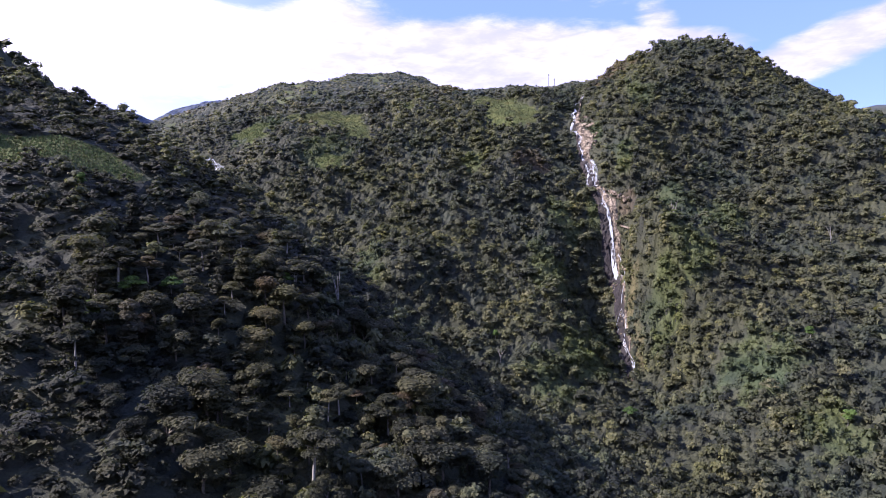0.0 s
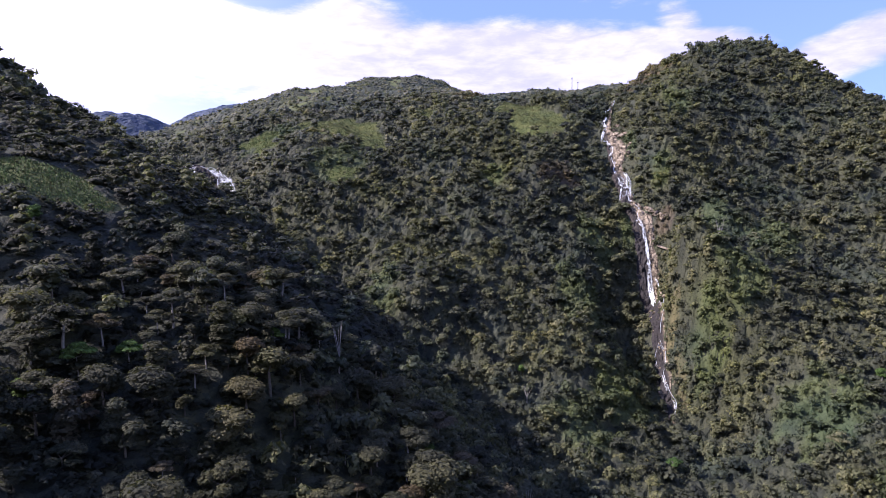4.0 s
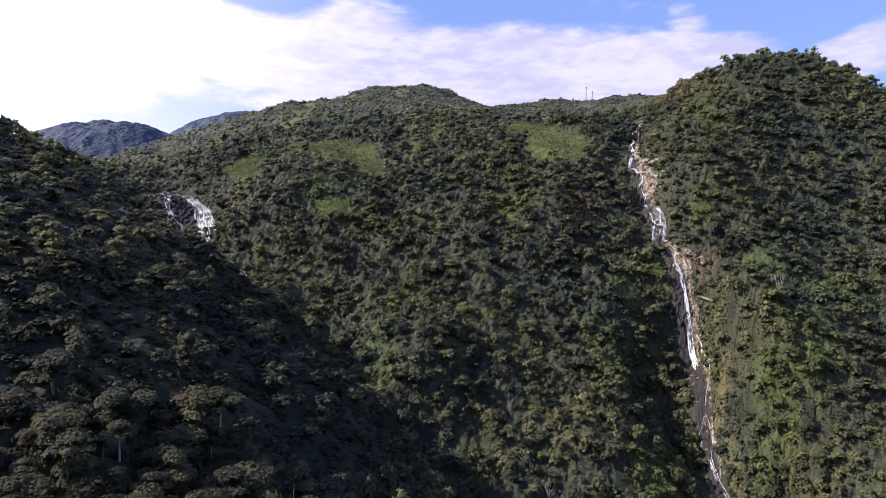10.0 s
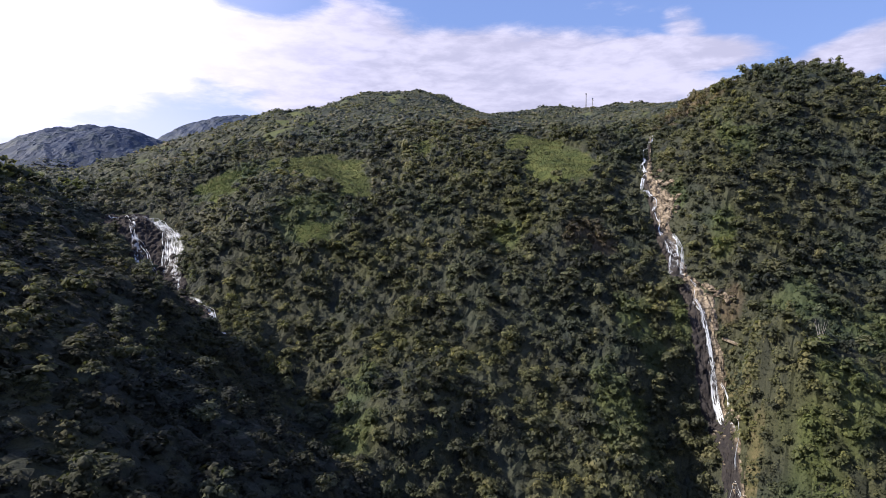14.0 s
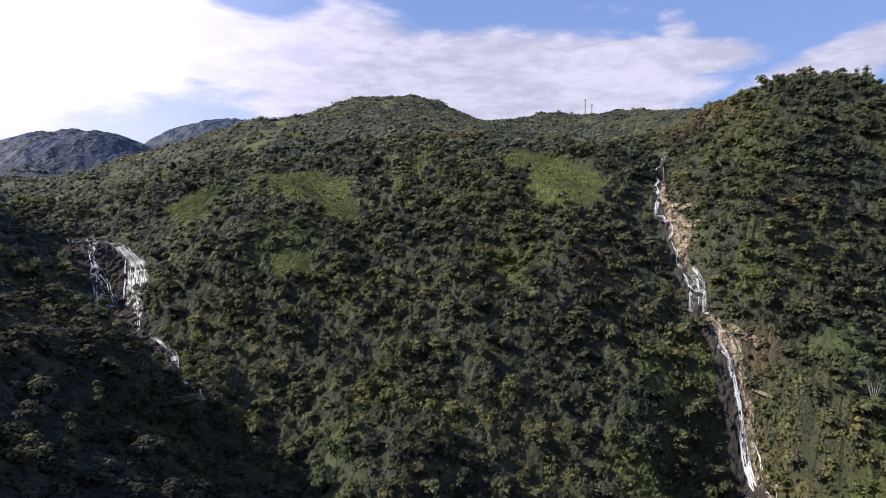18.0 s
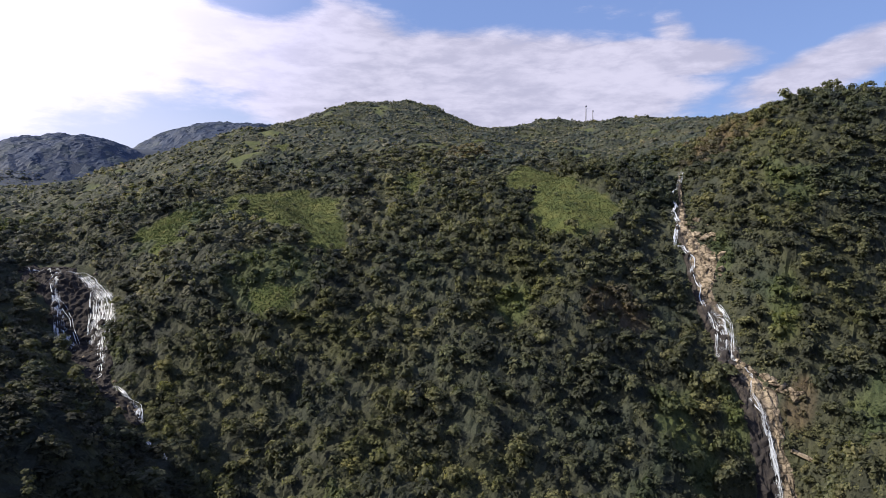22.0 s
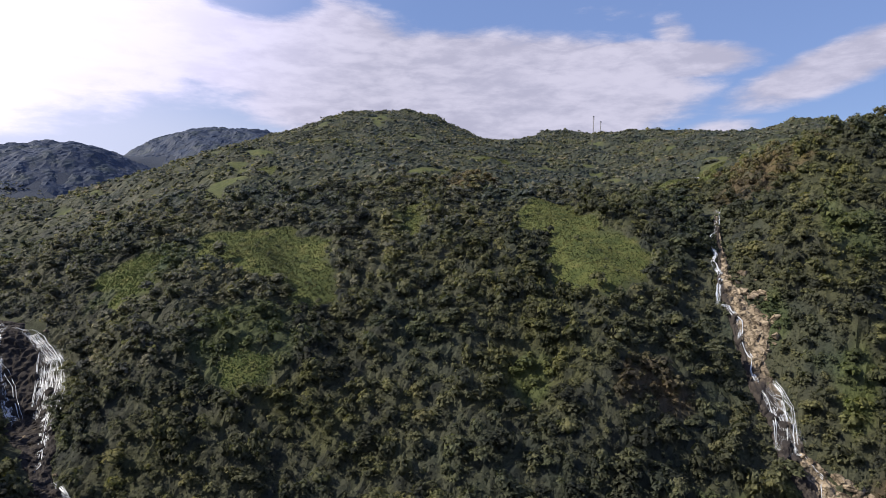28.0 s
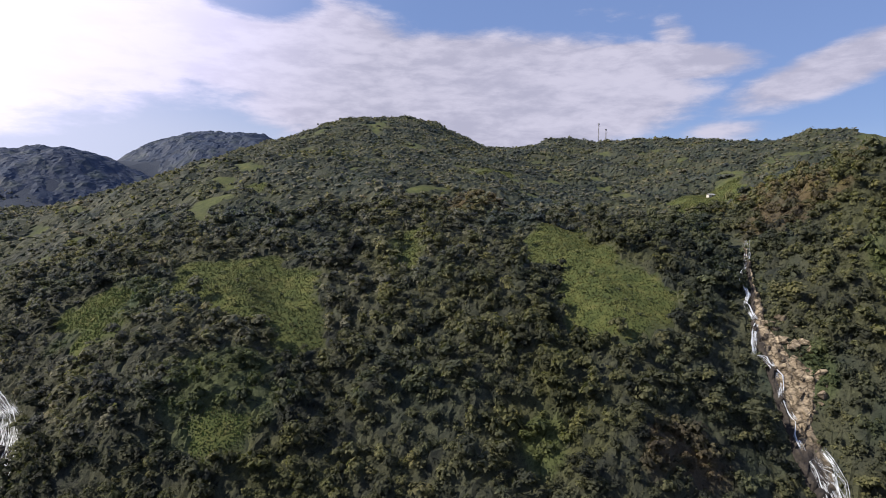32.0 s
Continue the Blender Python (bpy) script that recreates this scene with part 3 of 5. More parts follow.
def forest(name, spots, sprays, spray_size, mat, label, kinds=TREES, shapes_of=lobe_set, lobes_kept=9, sink=0.8, rise=1.0):
    """One joined wood on spots (x, y, ground height, size, tone)."""
    vs, fs, sm, tones, vines, rusts, base = [], [], [], [], [], [], 0
    shapes = []
    for i, kind in enumerate(kinds):
        ls = shapes_of(kind, 40 + i)[:lobes_kept]
        flat = 0.5 if kind in ("umbrella", "flat") else 0.75
        sv, sf = crown(70 + i, ls, sprays, spray_size, flat, 0.66, simple=shapes_of is dome_set)
        shapes.append((sv, sf))
    rs = np.random.RandomState(9)
    pick = rs.randint(0, len(shapes), len(spots))
    for k, (sv, sf) in enumerate(shapes):
        s = spots[pick == k]
        if not len(s):
            continue
        turn, n = rs.uniform(0, 6.283, len(s)), len(s)
        c, d = np.cos(turn)[:, None], np.sin(turn)[:, None]
        size = s[:, 3:4]
        wide = size * rs.uniform(0.88, 1.2, (n, 1))
        x = (sv[None, :, 0] * c - sv[None, :, 1] * d) * wide + s[:, 0:1]
        y = (sv[None, :, 0] * d + sv[None, :, 1] * c) * wide + s[:, 1:2]
        z = sv[None, :, 2] * size * rise * rs.uniform(0.75, 1.25, (n, 1)) + s[:, 2:3] - sink
        vs.append(np.stack([x, y, z], -1).reshape(-1, 3))
        fs.append((sf[None] + base + np.arange(n)[:, None, None] * len(sv)).reshape(-1, 3))
        # cores are shaded round, sprays flat
        core = np.bincount(sf.ravel(), minlength=len(sv))[sf].min(1) > 2
        sm.append(np.tile(core, n))
        tones.append(np.repeat(s[:, 4], len(sv)))
        uneven = rs.uniform(0.55, 1.0, n)
        vines.append(np.repeat(patches(s[:, 0], s[:, 1], VINES, 0.7) * uneven, len(sv)))
        rusts.append(np.repeat(patches(s[:, 0], s[:, 1], RUSSETS, 0.65) * uneven, len(sv)))
        base += n * len(sv)
    ob = new(name, mesh_from(name, np.concatenate(vs), np.concatenate(fs), mat, np.concatenate(sm), tone=np.concatenate(tones), vine=np.concatenate(vines), russet=np.concatenate(rusts)))
    return tagged(ob, label, "forest", kind="stuff")


LEFT_ROCK = [(-180, 545), (-158, 536), (-136, 526), (-120, 507), (-112, 482), (-107, 460), (-116, 464), (-140, 490), (-160, 512), (-176, 530)]
UPPER_ROCK = [(139, 506), (152, 503), (161, 486), (163, 468), (158, 452), (152, 440), (143, 450), (136, 466), (134, 486)]
LEDGE = [(149, 438), (156, 432), (165, 413), (163, 402), (153, 414), (149, 426)]
ALCOVE = [(143, 428), (150, 430), (150, 394), (142, 392), (140, 408)]
FALL_PATH = np.array(FALL_BED, float)
LEFT_FALL_PATH = np.array(LEFT_STREAM[1:6], float)


def off_path(x, y, path):
    """Distance in plan from x, y to a line of points."""
    best = np.full(x.shape, 1e9)
    for (ax, ay, _), (bx, by, _) in zip(path[:-1], path[1:]):
        t = np.clip(((x - ax) * (bx - ax) + (y - ay) * (by - ay)) / ((bx - ax) ** 2 + (by - ay) ** 2), 0, 1)
        best = np.minimum(best, np.hypot(x - ax - t * (bx - ax), y - ay - t * (by - ay)))
    return best


def clear_of(x, y, low=False):
    """Where trees may stand: off the clearings, rock and water; low: where undergrowth may."""
    if low:
        return (meadow(x, y) < 0.3) & (off_path(x, y, FALL_PATH) > 1.6) & (off_path(x, y, LEFT_FALL_PATH) > 5) & (inside(x, y, DRY_BANK, 2.0) < 0.5) & (inside(x, y, LEFT_ROCK, 1.0) < 0.5)
    return ((meadow(x, y) < 0.3) & (off_path(x, y, FALL_PATH) > np.where(y < 395, 2.6, 4.5)) & (off_path(x, y, LEFT_FALL_PATH) > 5)
            & (inside(x, y, DRY_BANK, 2.0) < 0.5) & (inside(x, y, LEFT_ROCK, 1.0) < 0.5) & (inside(x, y, UPPER_ROCK, 1.0) < 0.5) & (inside(x, y, ALCOVE, 1.0) < 0.5) & (inside(x, y, LEDGE, 1.0) < 0.5))


def scatter(x0, x1, y0, y1, step, seed, keep=None, big=1.0, steep=False):
    """Spots for trees; steep: as many more on a slope as it has more surface."""
    rs = np.random.RandomState(seed)
    step = step / 1.5 if steep else step
    gx, gy = np.meshgrid(np.arange(x0, x1, step), np.arange(y0, y1, step))
    x = gx.ravel() + rs.uniform(-0.48, 0.48, gx.size) * step
    y = gy.ravel() + rs.uniform(-0.48, 0.48, gx.size) * step
    ok = clear_of(x, y)
    if keep is not None:
        ok &= keep(x, y)
    x, y = x[ok], y[ok]
    if steep:
        z = land(x, y)
        grade = np.hypot(land(x + 2, y) - z, land(x, y + 2) - z) / 2
        ok = rs.uniform(0, 1, len(x)) < np.minimum(1, np.sqrt(1 + grade ** 2) / 2.25)
        x, y = x[ok], y[ok]
    size = big * (0.55 + 0.85 * rs.uniform(0, 1, len(x)) ** 1.7)
    tone = np.clip(rs.normal(0.42, 0.24, len(x)) + 0.15 * ripple(x, y, 90, 31), 0, 0.84)
    fern = smooth(-np.hypot((x - 232) / 52, (y - 585) / 62), -1.0, -0.6)
    tone = tone + (1.0 - tone) * fern * rs.uniform(0.3, 0.9, len(x))
    return np.stack([x, y, land(x, y), size, tone], 1)


def part(name, mesh, parent, label=""):
    ob = new(name, mesh)
    ob.parent = parent
    if label:
        ob["label"] = label
    return ob


def tube(points, radii, sides=6):
    """Corners and four-sided faces of a bent tapered tube."""
    pts, vs = [np.array(p, float) for p in points], []
    for i, (p, r) in enumerate(zip(pts, radii)):
        d = pts[min(i + 1, len(pts) - 1)] - pts[max(i - 1, 0)]
        d /= np.linalg.norm(d) + 1e-9
        a = np.cross(d, (0.3, 1.0, 0.1))
        a /= np.linalg.norm(a) + 1e-9
        b = np.cross(d, a)
        for k in range(sides):
            w = 6.2832 * k / sides
            vs.append(p + (a * math.cos(w) + b * math.sin(w)) * r)
    fs = [(i * sides + k, i * sides + (k + 1) % sides, (i + 1) * sides + (k + 1) % sides, (i + 1) * sides + k)
          for i in range(len(pts) - 1) for k in range(sides)]
    return np.array(vs), np.array(fs)


def joined(pieces):
    vs, fs, base = [], [], 0
    for v, f in pieces:
        vs.append(v)
        fs.append(f + base)
        base += len(v)
    return np.concatenate(vs), np.concatenate(fs)


# ------------------------------------------------------------------ waterfalls
def drape(points, step=1.0):
    """Points (x, y) of a course, drawn as a smooth line with a corner every step metres, as arrays x, y."""
    p = np.array(points, float)
    d = np.concatenate([[0], np.cumsum(np.hypot(*np.diff(p, axis=0).T))])
    s = np.linspace(0, d[-1], max(3, int(d[-1] / step) + 1))
    return np.interp(s, d, p[:, 0]), np.interp(s, d, p[:, 1])


def crag(x, y, z, size, seed=0.0):
    """Blocky relief of broken rock, 0 to about 1."""
    out = np.empty(len(x))
    for i in range(len(x)):
        q = Vector((x[i] / size + seed, y[i] / size, z[i] / (size * 0.9)))
        d = noise.voronoi(q)[0]
        out[i] = min(1.0, (d[1] - d[0]) * 1.6) * 0.65 + 0.35 * (0.5 + 0.5 * noise.noise(q * 2.7))
    return out


def rock_sheet(name, spine, left, right, lift, seed):
    """A craggy rock bed draped along a spine (x, y), reaching left and right of it by those widths at each spine point."""
    p = np.array(spine, float)
    d = np.concatenate([[0], np.cumsum(np.hypot(*np.diff(p, axis=0).T))])
    ns, nw = int(d[-1] / 0.8), 26
    s = np.linspace(0, d[-1], ns)
    cx, cy = np.interp(s, d, p[:, 0]), np.interp(s, d, p[:, 1])
    tx, ty = np.gradient(cx), np.gradient(cy)
    k = np.hypot(tx, ty)
    nx, ny = -ty / k, tx / k
    lo, hi = np.interp(s, d, left), np.interp(s, d, right)
    jag = 1 + 0.12 * np.sin(s * 0.37 + seed) + 0.07 * np.sin(s * 0.9 + seed * 2)
    w = np.linspace(-1, 1, nw)
    span = np.where(w[None] < 0, w[None] * lo[:, None], w[None] * hi[:, None]) * jag[:, None]
    x = (cx[:, None] + nx[:, None] * span).ravel()
    y = (cy[:, None] + ny[:, None] * span).ravel()
    z = land(x, y)
    rim = np.tile(1 - np.abs(w) ** 4, ns)
    relief = crag(x, y, z, 4.4, seed) * lift + crag(x, y, z, 1.7, seed + 3) * lift * 0.4
    y = y - relief * 0.75 * rim
    z = z + (relief * 0.6 + 0.5) * rim - 0.9 * (1 - rim)
    i = np.arange(ns * nw).reshape(ns, nw)
    f = np.stack([i[:-1, :-1], i[1:, :-1], i[1:, 1:], i[:-1, 1:]], -1).reshape(-1, 4)
    return x, y, z, np.tile(w, ns), np.repeat(s / d[-1], nw), f


def strand(name, points, width, parent, seed, lift=1.5, wander=0.16):
    """One white thread of water over the rock, in two or three broken lengths."""
    rs = np.random.RandomState(seed)
    x, y = drape(points, 0.5)
    n = len(x)
    s = np.arange(n) * 0.5
    x = x + wander * (np.sin(s * rs.uniform(0.35, 0.6) + rs.uniform(0, 6)) + 0.6 * np.sin(s * rs.uniform(0.9, 1.5) + rs.uniform(0, 6)))
    z = land(x, y) + lift + 0.35 * np.sin(s * 0.8 + seed)
    y = y - lift * 0.9
    # thin to almost nothing where the water slips behind rock
    thin = np.ones(n)
    if rs.uniform() < 0.4:
        c = rs.randint(0, n)
        thin[c:c + rs.randint(2, 5)] = 0.03
    thin[:int(n * rs.uniform(0, 0.15))] = 0.03
    thin[int(n * rs.uniform(0.85, 1.0)):] = 0.03
    wide = width * (0.5 + 0.5 * np.sin(s * rs.uniform(0.5, 0.9) + seed) ** 2) * thin
    across = np.linspace(-0.5, 0.5, 3)
    vx = x[:, None] + across[None] * wide[:, None]
    vy = y[:, None] - (0.25 - across[None] ** 2) * wide[:, None] * 0.9
    vz = z[:, None] + rs.normal(0, 0.04, (n, 3))
    v = np.stack([vx, vy, vz], -1).reshape(-1, 3)
    i = np.arange(n * 3).reshape(n, 3)
    f = np.stack([i[:-1, :-1], i[1:, :-1], i[1:, 1:], i[:-1, 1:]], -1).reshape(-1, 4)
    return part(name, mesh_from(name, v, f, WATER, True), parent)


def torn_sheet(name, points, widths, parent, seed, lift=1.3, coarse=1.1, dense=1.0):
    """A wide sheet of water torn into braided threads; widths at each point."""
    rs = np.random.RandomState(seed)
    p = np.array(points, float)
    d = np.concatenate([[0], np.cumsum(np.hypot(*np.diff(p, axis=0).T))])
    n, m = max(4, int(d[-1] / 0.6) + 1), 13
    q = np.linspace(0, d[-1], n)
    x, y, wide = np.interp(q, d, p[:, 0]), np.interp(q, d, p[:, 1]), np.interp(q, d, widths)
    u = np.linspace(-0.5, 0.5, m)
    vx = x[:, None] + u[None] * wide[:, None]
    vy = np.repeat(y[:, None], m, 1)
    vz = land(vx, vy) + lift + 0.25 * np.sin(vx * 1.3 + seed) + 0.2 * np.sin(q[:, None] * 0.9 + vx * 0.4)
    vy = vy - lift * 0.9
    down = np.concatenate([[0], np.cumsum(np.sqrt(np.diff(x) ** 2 + np.diff(y) ** 2 + np.diff(vz[:, m // 2]) ** 2))])
    i = np.arange(n * m).reshape(n, m)
    f = np.stack([i[:-1, :-1], i[1:, :-1], i[1:, 1:], i[:-1, 1:]], -1).reshape(-1, 4)
    ends = np.minimum(1, np.minimum(np.linspace(0, 1, n), np.linspace(1, 0, n)) * 7 + 0.25)
    rim = np.minimum(1, (0.5 - np.abs(u)) * 5 + 0.05)[None] * ends[:, None]
    full = np.clip(1.0 + 0.55 * np.sin(q * 0.45 + seed), 0.5, 1.5)[:, None]
    v = np.stack([vx, vy, vz], -1).reshape(-1, 3)
    return part(name, mesh_from(name, v, f, LACE, True, across=(u[None] * wide[:, None] * coarse + seed * 7.3).ravel(),
                                along=np.repeat(down * 0.11, m), rim=(rim * full * dense).ravel()), parent)


def boulder_mesh(seed):
    rs = np.random.RandomState(seed)
    bm = bmesh.new()
    for _ in range(15):
        d = rs.normal(size=3)
        d /= np.linalg.norm(d)
        bm.verts.new(d * (1.0, 0.8, 0.7) * rs.uniform(0.75, 1.0))
    bmesh.ops.convex_hull(bm, input=bm.verts)
    bmesh.ops.delete(bm, geom=[q for q in bm.verts if not q.link_faces], context="VERTS")
    me = bpy.data.meshes.new("boulder")
    bm.to_mesh(me)
    bm.free()
    me.materials.append(ROCK)
    return me


BOULDERS = [boulder_mesh(300 + i) for i in range(7)]


def boulders(parent, spots, seed):
    rs = np.random.RandomState(seed)
    for x, y, r in spots:
        b = part("boulder", BOULDERS[rs.randint(7)], parent)
        z = float(land(np.array([x]), np.array([y]))[0])
        b.matrix_basis = Matrix.LocRotScale((x, y - 0.5, z + r * 0.35), Euler((rs.uniform(-0.5, 0.5), rs.uniform(-0.5, 0.5), rs.uniform(0, 6.28))), (r * 1.2, r, r))


# the tall fall: bed of pale rock, darkened by water and by painted shade
cliff = new("rock_cliff")
tagged(cliff, "pale tan broken rock bed, dark from water and painted shade beside the fall", "cliff", kind="structure")
spine = spine_right = [(x, y) for x, y, _ in FALL_BED[1:]]
bed_left = [0.8, 1.0, 1.8, 2.5, 2.5, 4.5, 5, 6, 5, 2.5, 2]
bed_right = [0.8, 1.0, 5, 12, 6, 4, 8, 8, 4, 4, 3]
x, y, z, w, s, f = rock_sheet("rock_bed", spine, bed_left, bed_right, 2.7, 1.0)
# dark from water along the stream and over the whole step below the tan slab; shade is painted in left of the stream
# and in the alcove left of the plunge
walked = np.concatenate([[0], np.cumsum(np.hypot(*np.diff(np.array(spine), axis=0).T))])
along = np.interp(s, walked / walked[-1], np.array(spine)[:, 1])
wet_shade = np.clip(1.15 - np.abs(w + 0.3) * 2.6, 0, 1)
wet_shade = np.maximum(wet_shade, 0.92 * smooth(-w, 0.1, 0.4))
wet_shade = np.maximum(wet_shade, np.clip(1.5 - np.abs(w + 0.1) * 1.3, 0, 1) * smooth(-np.abs(along - 447), -17, -11))
wet_shade = np.maximum(wet_shade, smooth(0.5 + 0.2 * smooth(-along, -402, -385) - w, 0, 0.3) * smooth(-np.abs(along - 378), -50, -42))
part("rock_bed", mesh_from("rock_bed", np.stack([x, y, z], 1), f, ROCK, False, wet_shade=wet_shade), cliff)
rs = np.random.RandomState(77)
ledge_spots = [(149 + i * 1.15 + rs.uniform(-0.7, 0.7), 437 - i * 1.3 + rs.uniform(-1.2, 1.2), rs.uniform(1.0, 2.6)) for i in np.repeat(np.arange(14), 2)]
upper_spots = [(rs.uniform(149, 161), rs.uniform(464, 496), rs.uniform(0.8, 2.6)) for _ in range(46)]
lower_spots = [(np.interp(q, (336, 372, 400), (136, 142, 150)) + rs.uniform(-5, 4), q, rs.uniform(0.6, 1.9)) for q in rs.uniform(336, 400, 60)]
boulders(cliff, ledge_spots + upper_spots + lower_spots, 5)
slab_v = np.array([(-4.2, -0.8, -0.5), (4.2, -0.6, -0.6), (4.4, 0.9, -0.4), (-4.0, 1.0, -0.5), (-4.3, -0.7, 0.45), (4.0, -0.7, 0.25), (4.2, 0.8, 0.5), (-3.8, 0.8, 0.6)])
slab_f = np.array([(0, 3, 2, 1), (4, 5, 6, 7), (0, 1, 5, 4), (1, 2, 6, 5), (2, 3, 7, 6), (3, 0, 4, 7)])
slab = part("ledge_slab", mesh_from("ledge_slab", slab_v, slab_f, ROCK), cliff, "pale flat rock ledge")
slab.matrix_basis = pose(159.5, 409.5, -12.6, 0, 18, -40)

fall = new("waterfall")
tagged(fall, "tall narrow white waterfall stepping down the pale rock", "waterfall")
THREADS = [
    ([(172, 543.4), (163, 525.5)], 2.4, 3), ([(163, 525.5), (155.9, 520), (154.6, 509), (150.5, 504), (150, 495)], 2.8, 2),
    ([(150, 495), (147.2, 491.7), (144, 485.8)], 2.8, 2), ([(144.5, 485), (147, 483.8), (149, 477.4), (146.2, 473.3)], 2.6, 2),
    ([(146.5, 473), (147.7, 466.4), (146, 464), (146, 461)], 2.0, 2),
    ([(146, 461), (146.4, 454), (145.7, 448.3), (143, 443), (143.3, 441)], 1.1, 4),
    ([(147.6, 456), (150.4, 452), (149, 446.4), (146, 440.4)], 0.8, 4),
    ([(150.6, 457.8), (151.5, 452), (151.8, 448.2), (149.3, 442.4), (147.6, 438.5)], 1.2, 4),
    ([(147.6, 438.5), (149.6, 437), (150.7, 432.7), (151.7, 431.2), (150.5, 430), (149, 427)], 1.0, 2),
    ([(148.6, 426.8), (150.8, 422.4), (150.7, 416.6), (150.2, 412.7), (149.5, 408.9)], 1.5, 4),
    ([(149.5, 409), (148.2, 404.8), (148.4, 398.5)], 1.6, 3), ([(152, 405.6), (153, 401), (149.5, 392)], 0.8, 2),
    ([(148.4, 398.5), (147.5, 388), (146.6, 381), (146, 378), (144, 376.7), (143.3, 375), (142.2, 373.7)], 1.4, 2),
    ([(142.2, 373.7), (139.2, 372.6), (138.8, 368.5)], 0.9, 2), ([(142.2, 373.7), (143, 367.4), (141, 362)], 0.9, 2),
    ([(141, 364), (138.4, 360.8), (138, 352.7), (138.6, 343.6), (135.3, 337.5)], 1.2, 3),
]
k = 0
for path, width, copies in THREADS:
    torn_sheet("water_sheet", path, [width * (0.2 + 0.32 * copies)] * len(path), fall, 450 + k, 1.35, 2.2, 1.2 if 398.6 < path[0][1] < 430 else 0.5 if path[0][1] < 399 else 0.7 if copies > 2 else 0.95)
    for c in range(copies // 2):
        off, off2 = rs.normal(0, 0.42 if copies > 2 else 0.25, 2) * width
        strand("water_strand", [(px + off + (off2 - off) * q / len(path), py) for q, (px, py) in enumerate(path)], width * rs.uniform(0.12, 0.26) * (0.8 if copies > 2 else 1.2), fall, 500 + k, 1.6)
        k += 1

torn_sheet("water_sheet", [(147.5, 457), (148.2, 450), (148, 444), (147.3, 439)], [3.5, 5.5, 7, 8], fall, 777, 1.3, 3.4, 0.42)

torn_sheet("water_sheet", [(148.8, 427), (150.6, 422), (150.4, 415), (149.8, 409), (148.6, 402), (148.2, 396)], [1.2, 1.7, 1.9, 2.0, 2.2, 2.2], fall, 781, 2.3, 2.2, 1.3)

# the wide fall in the left gorge
left_cliff = new("rock_cliff")
tagged(left_cliff, "dark wet rock wall behind the wide waterfall", "cliff", kind="structure")
spine = [(-178, 540), (-160, 527), (-140, 512), (-124, 494), (-112, 474), (-104, 458), (-92, 450), (-84, 442)]
x, y, z, w, s, f = rock_sheet("rock_wall", spine, [8, 9, 12, 12, 7, 4, 3, 3], [5, 8, 11, 8, 4, 3, 3, 3], 3.0, 4.0)
part("rock_wall", mesh_from("rock_wall", np.stack([x, y, z], 1), f, ROCK, False, wet_shade=np.full(len(x), 0.97)), left_cliff)
boulders(left_cliff, [(np.interp(q, (442, 462, 500), (-84, -104, -130)) + rs.uniform(-6, 6), q, rs.uniform(0.7, 1.8)) for q in rs.uniform(442, 500, 22)]
         + [(-150 + rs.uniform(-14, 14), 525 + rs.uniform(-5, 5), rs.uniform(0.8, 1.6)) for _ in range(10)], 6)
left_fall = new("waterfall")
tagged(left_fall, "wide white waterfall fanning over dark rock in a gorge", "waterfall")
LEFT_THREADS = [
    ([(-177, 539), (-169, 534), (-158, 529), (-154, 524), (-155.4, 520)], 1.8, 3), ([(-156, 520), (-152, 514.4), (-146.4, 512.2), (-141.6, 509), (-132, 498)], 1.5, 4),
    ([(-149.4, 511), (-142, 498)], 0.9, 2), ([(-152, 526), (-142.3, 525), (-134, 519.6), (-127.5, 515), (-121, 508)], 1.9, 5),
    ([(-135.3, 519), (-132, 510), (-130, 502)], 1.4, 4), ([(-130, 515), (-128.7, 508.7), (-126.2, 502)], 1.3, 3),
    ([(-124, 510), (-121.5, 502.7), (-120, 493), (-113.4, 477.4), (-110.2, 469), (-110.6, 465)], 1.3, 4), ([(-120, 507), (-115.5, 494), (-114.5, 484)], 1.0, 3),
    ([(-99, 458), (-92.4, 452.3), (-87, 449.8), (-84.4, 444)], 1.2, 2), ([(-72.3, 426), (-67.8, 422)], 1.4, 2),
]
for path, width, copies in LEFT_THREADS:
    for c in range(max(1, copies // 2)):
        off, off2 = rs.normal(0, 0.75, 2) * width
        strand("water_strand", [(px + off + (off2 - off) * q / len(path), py + off * 0.4) for q, (px, py) in enumerate(path)], width * rs.uniform(0.12, 0.24), left_fall, 600 + k, 1.6)
        k += 1
# broad torn sheets: the shaded channel, the sunny shelf and the fan below it
for path, widths in (([(-179, 540), (-168, 534), (-157, 528)], [4, 5, 4]), ([(-156, 527), (-155, 520), (-150, 513), (-144, 506), (-137, 499), (-132, 496)], [4, 4, 5, 5, 5.5, 6]),
                     ([(-152, 514), (-146, 504), (-142, 497)], [3, 3, 3]), ([(-150, 527), (-142, 524), (-134, 519), (-127, 514)], [5, 6, 8, 9]),
                     ([(-131, 518), (-128, 511), (-125, 503), (-123, 498)], [9, 13, 14, 12]), ([(-124, 503), (-119, 490), (-114, 478), (-110, 468)], [7, 6, 4, 3]),
                     ([(-100, 459), (-92, 452), (-87, 449), (-84, 443)], [3, 3, 4, 3]), ([(-76, 430), (-72, 426), (-67, 421)], [2.5, 4, 3])):
    k += 1
    torn_sheet("water_sheet", path, widths, left_fall, 40 + k, 1.3, 2.6, 0.95)


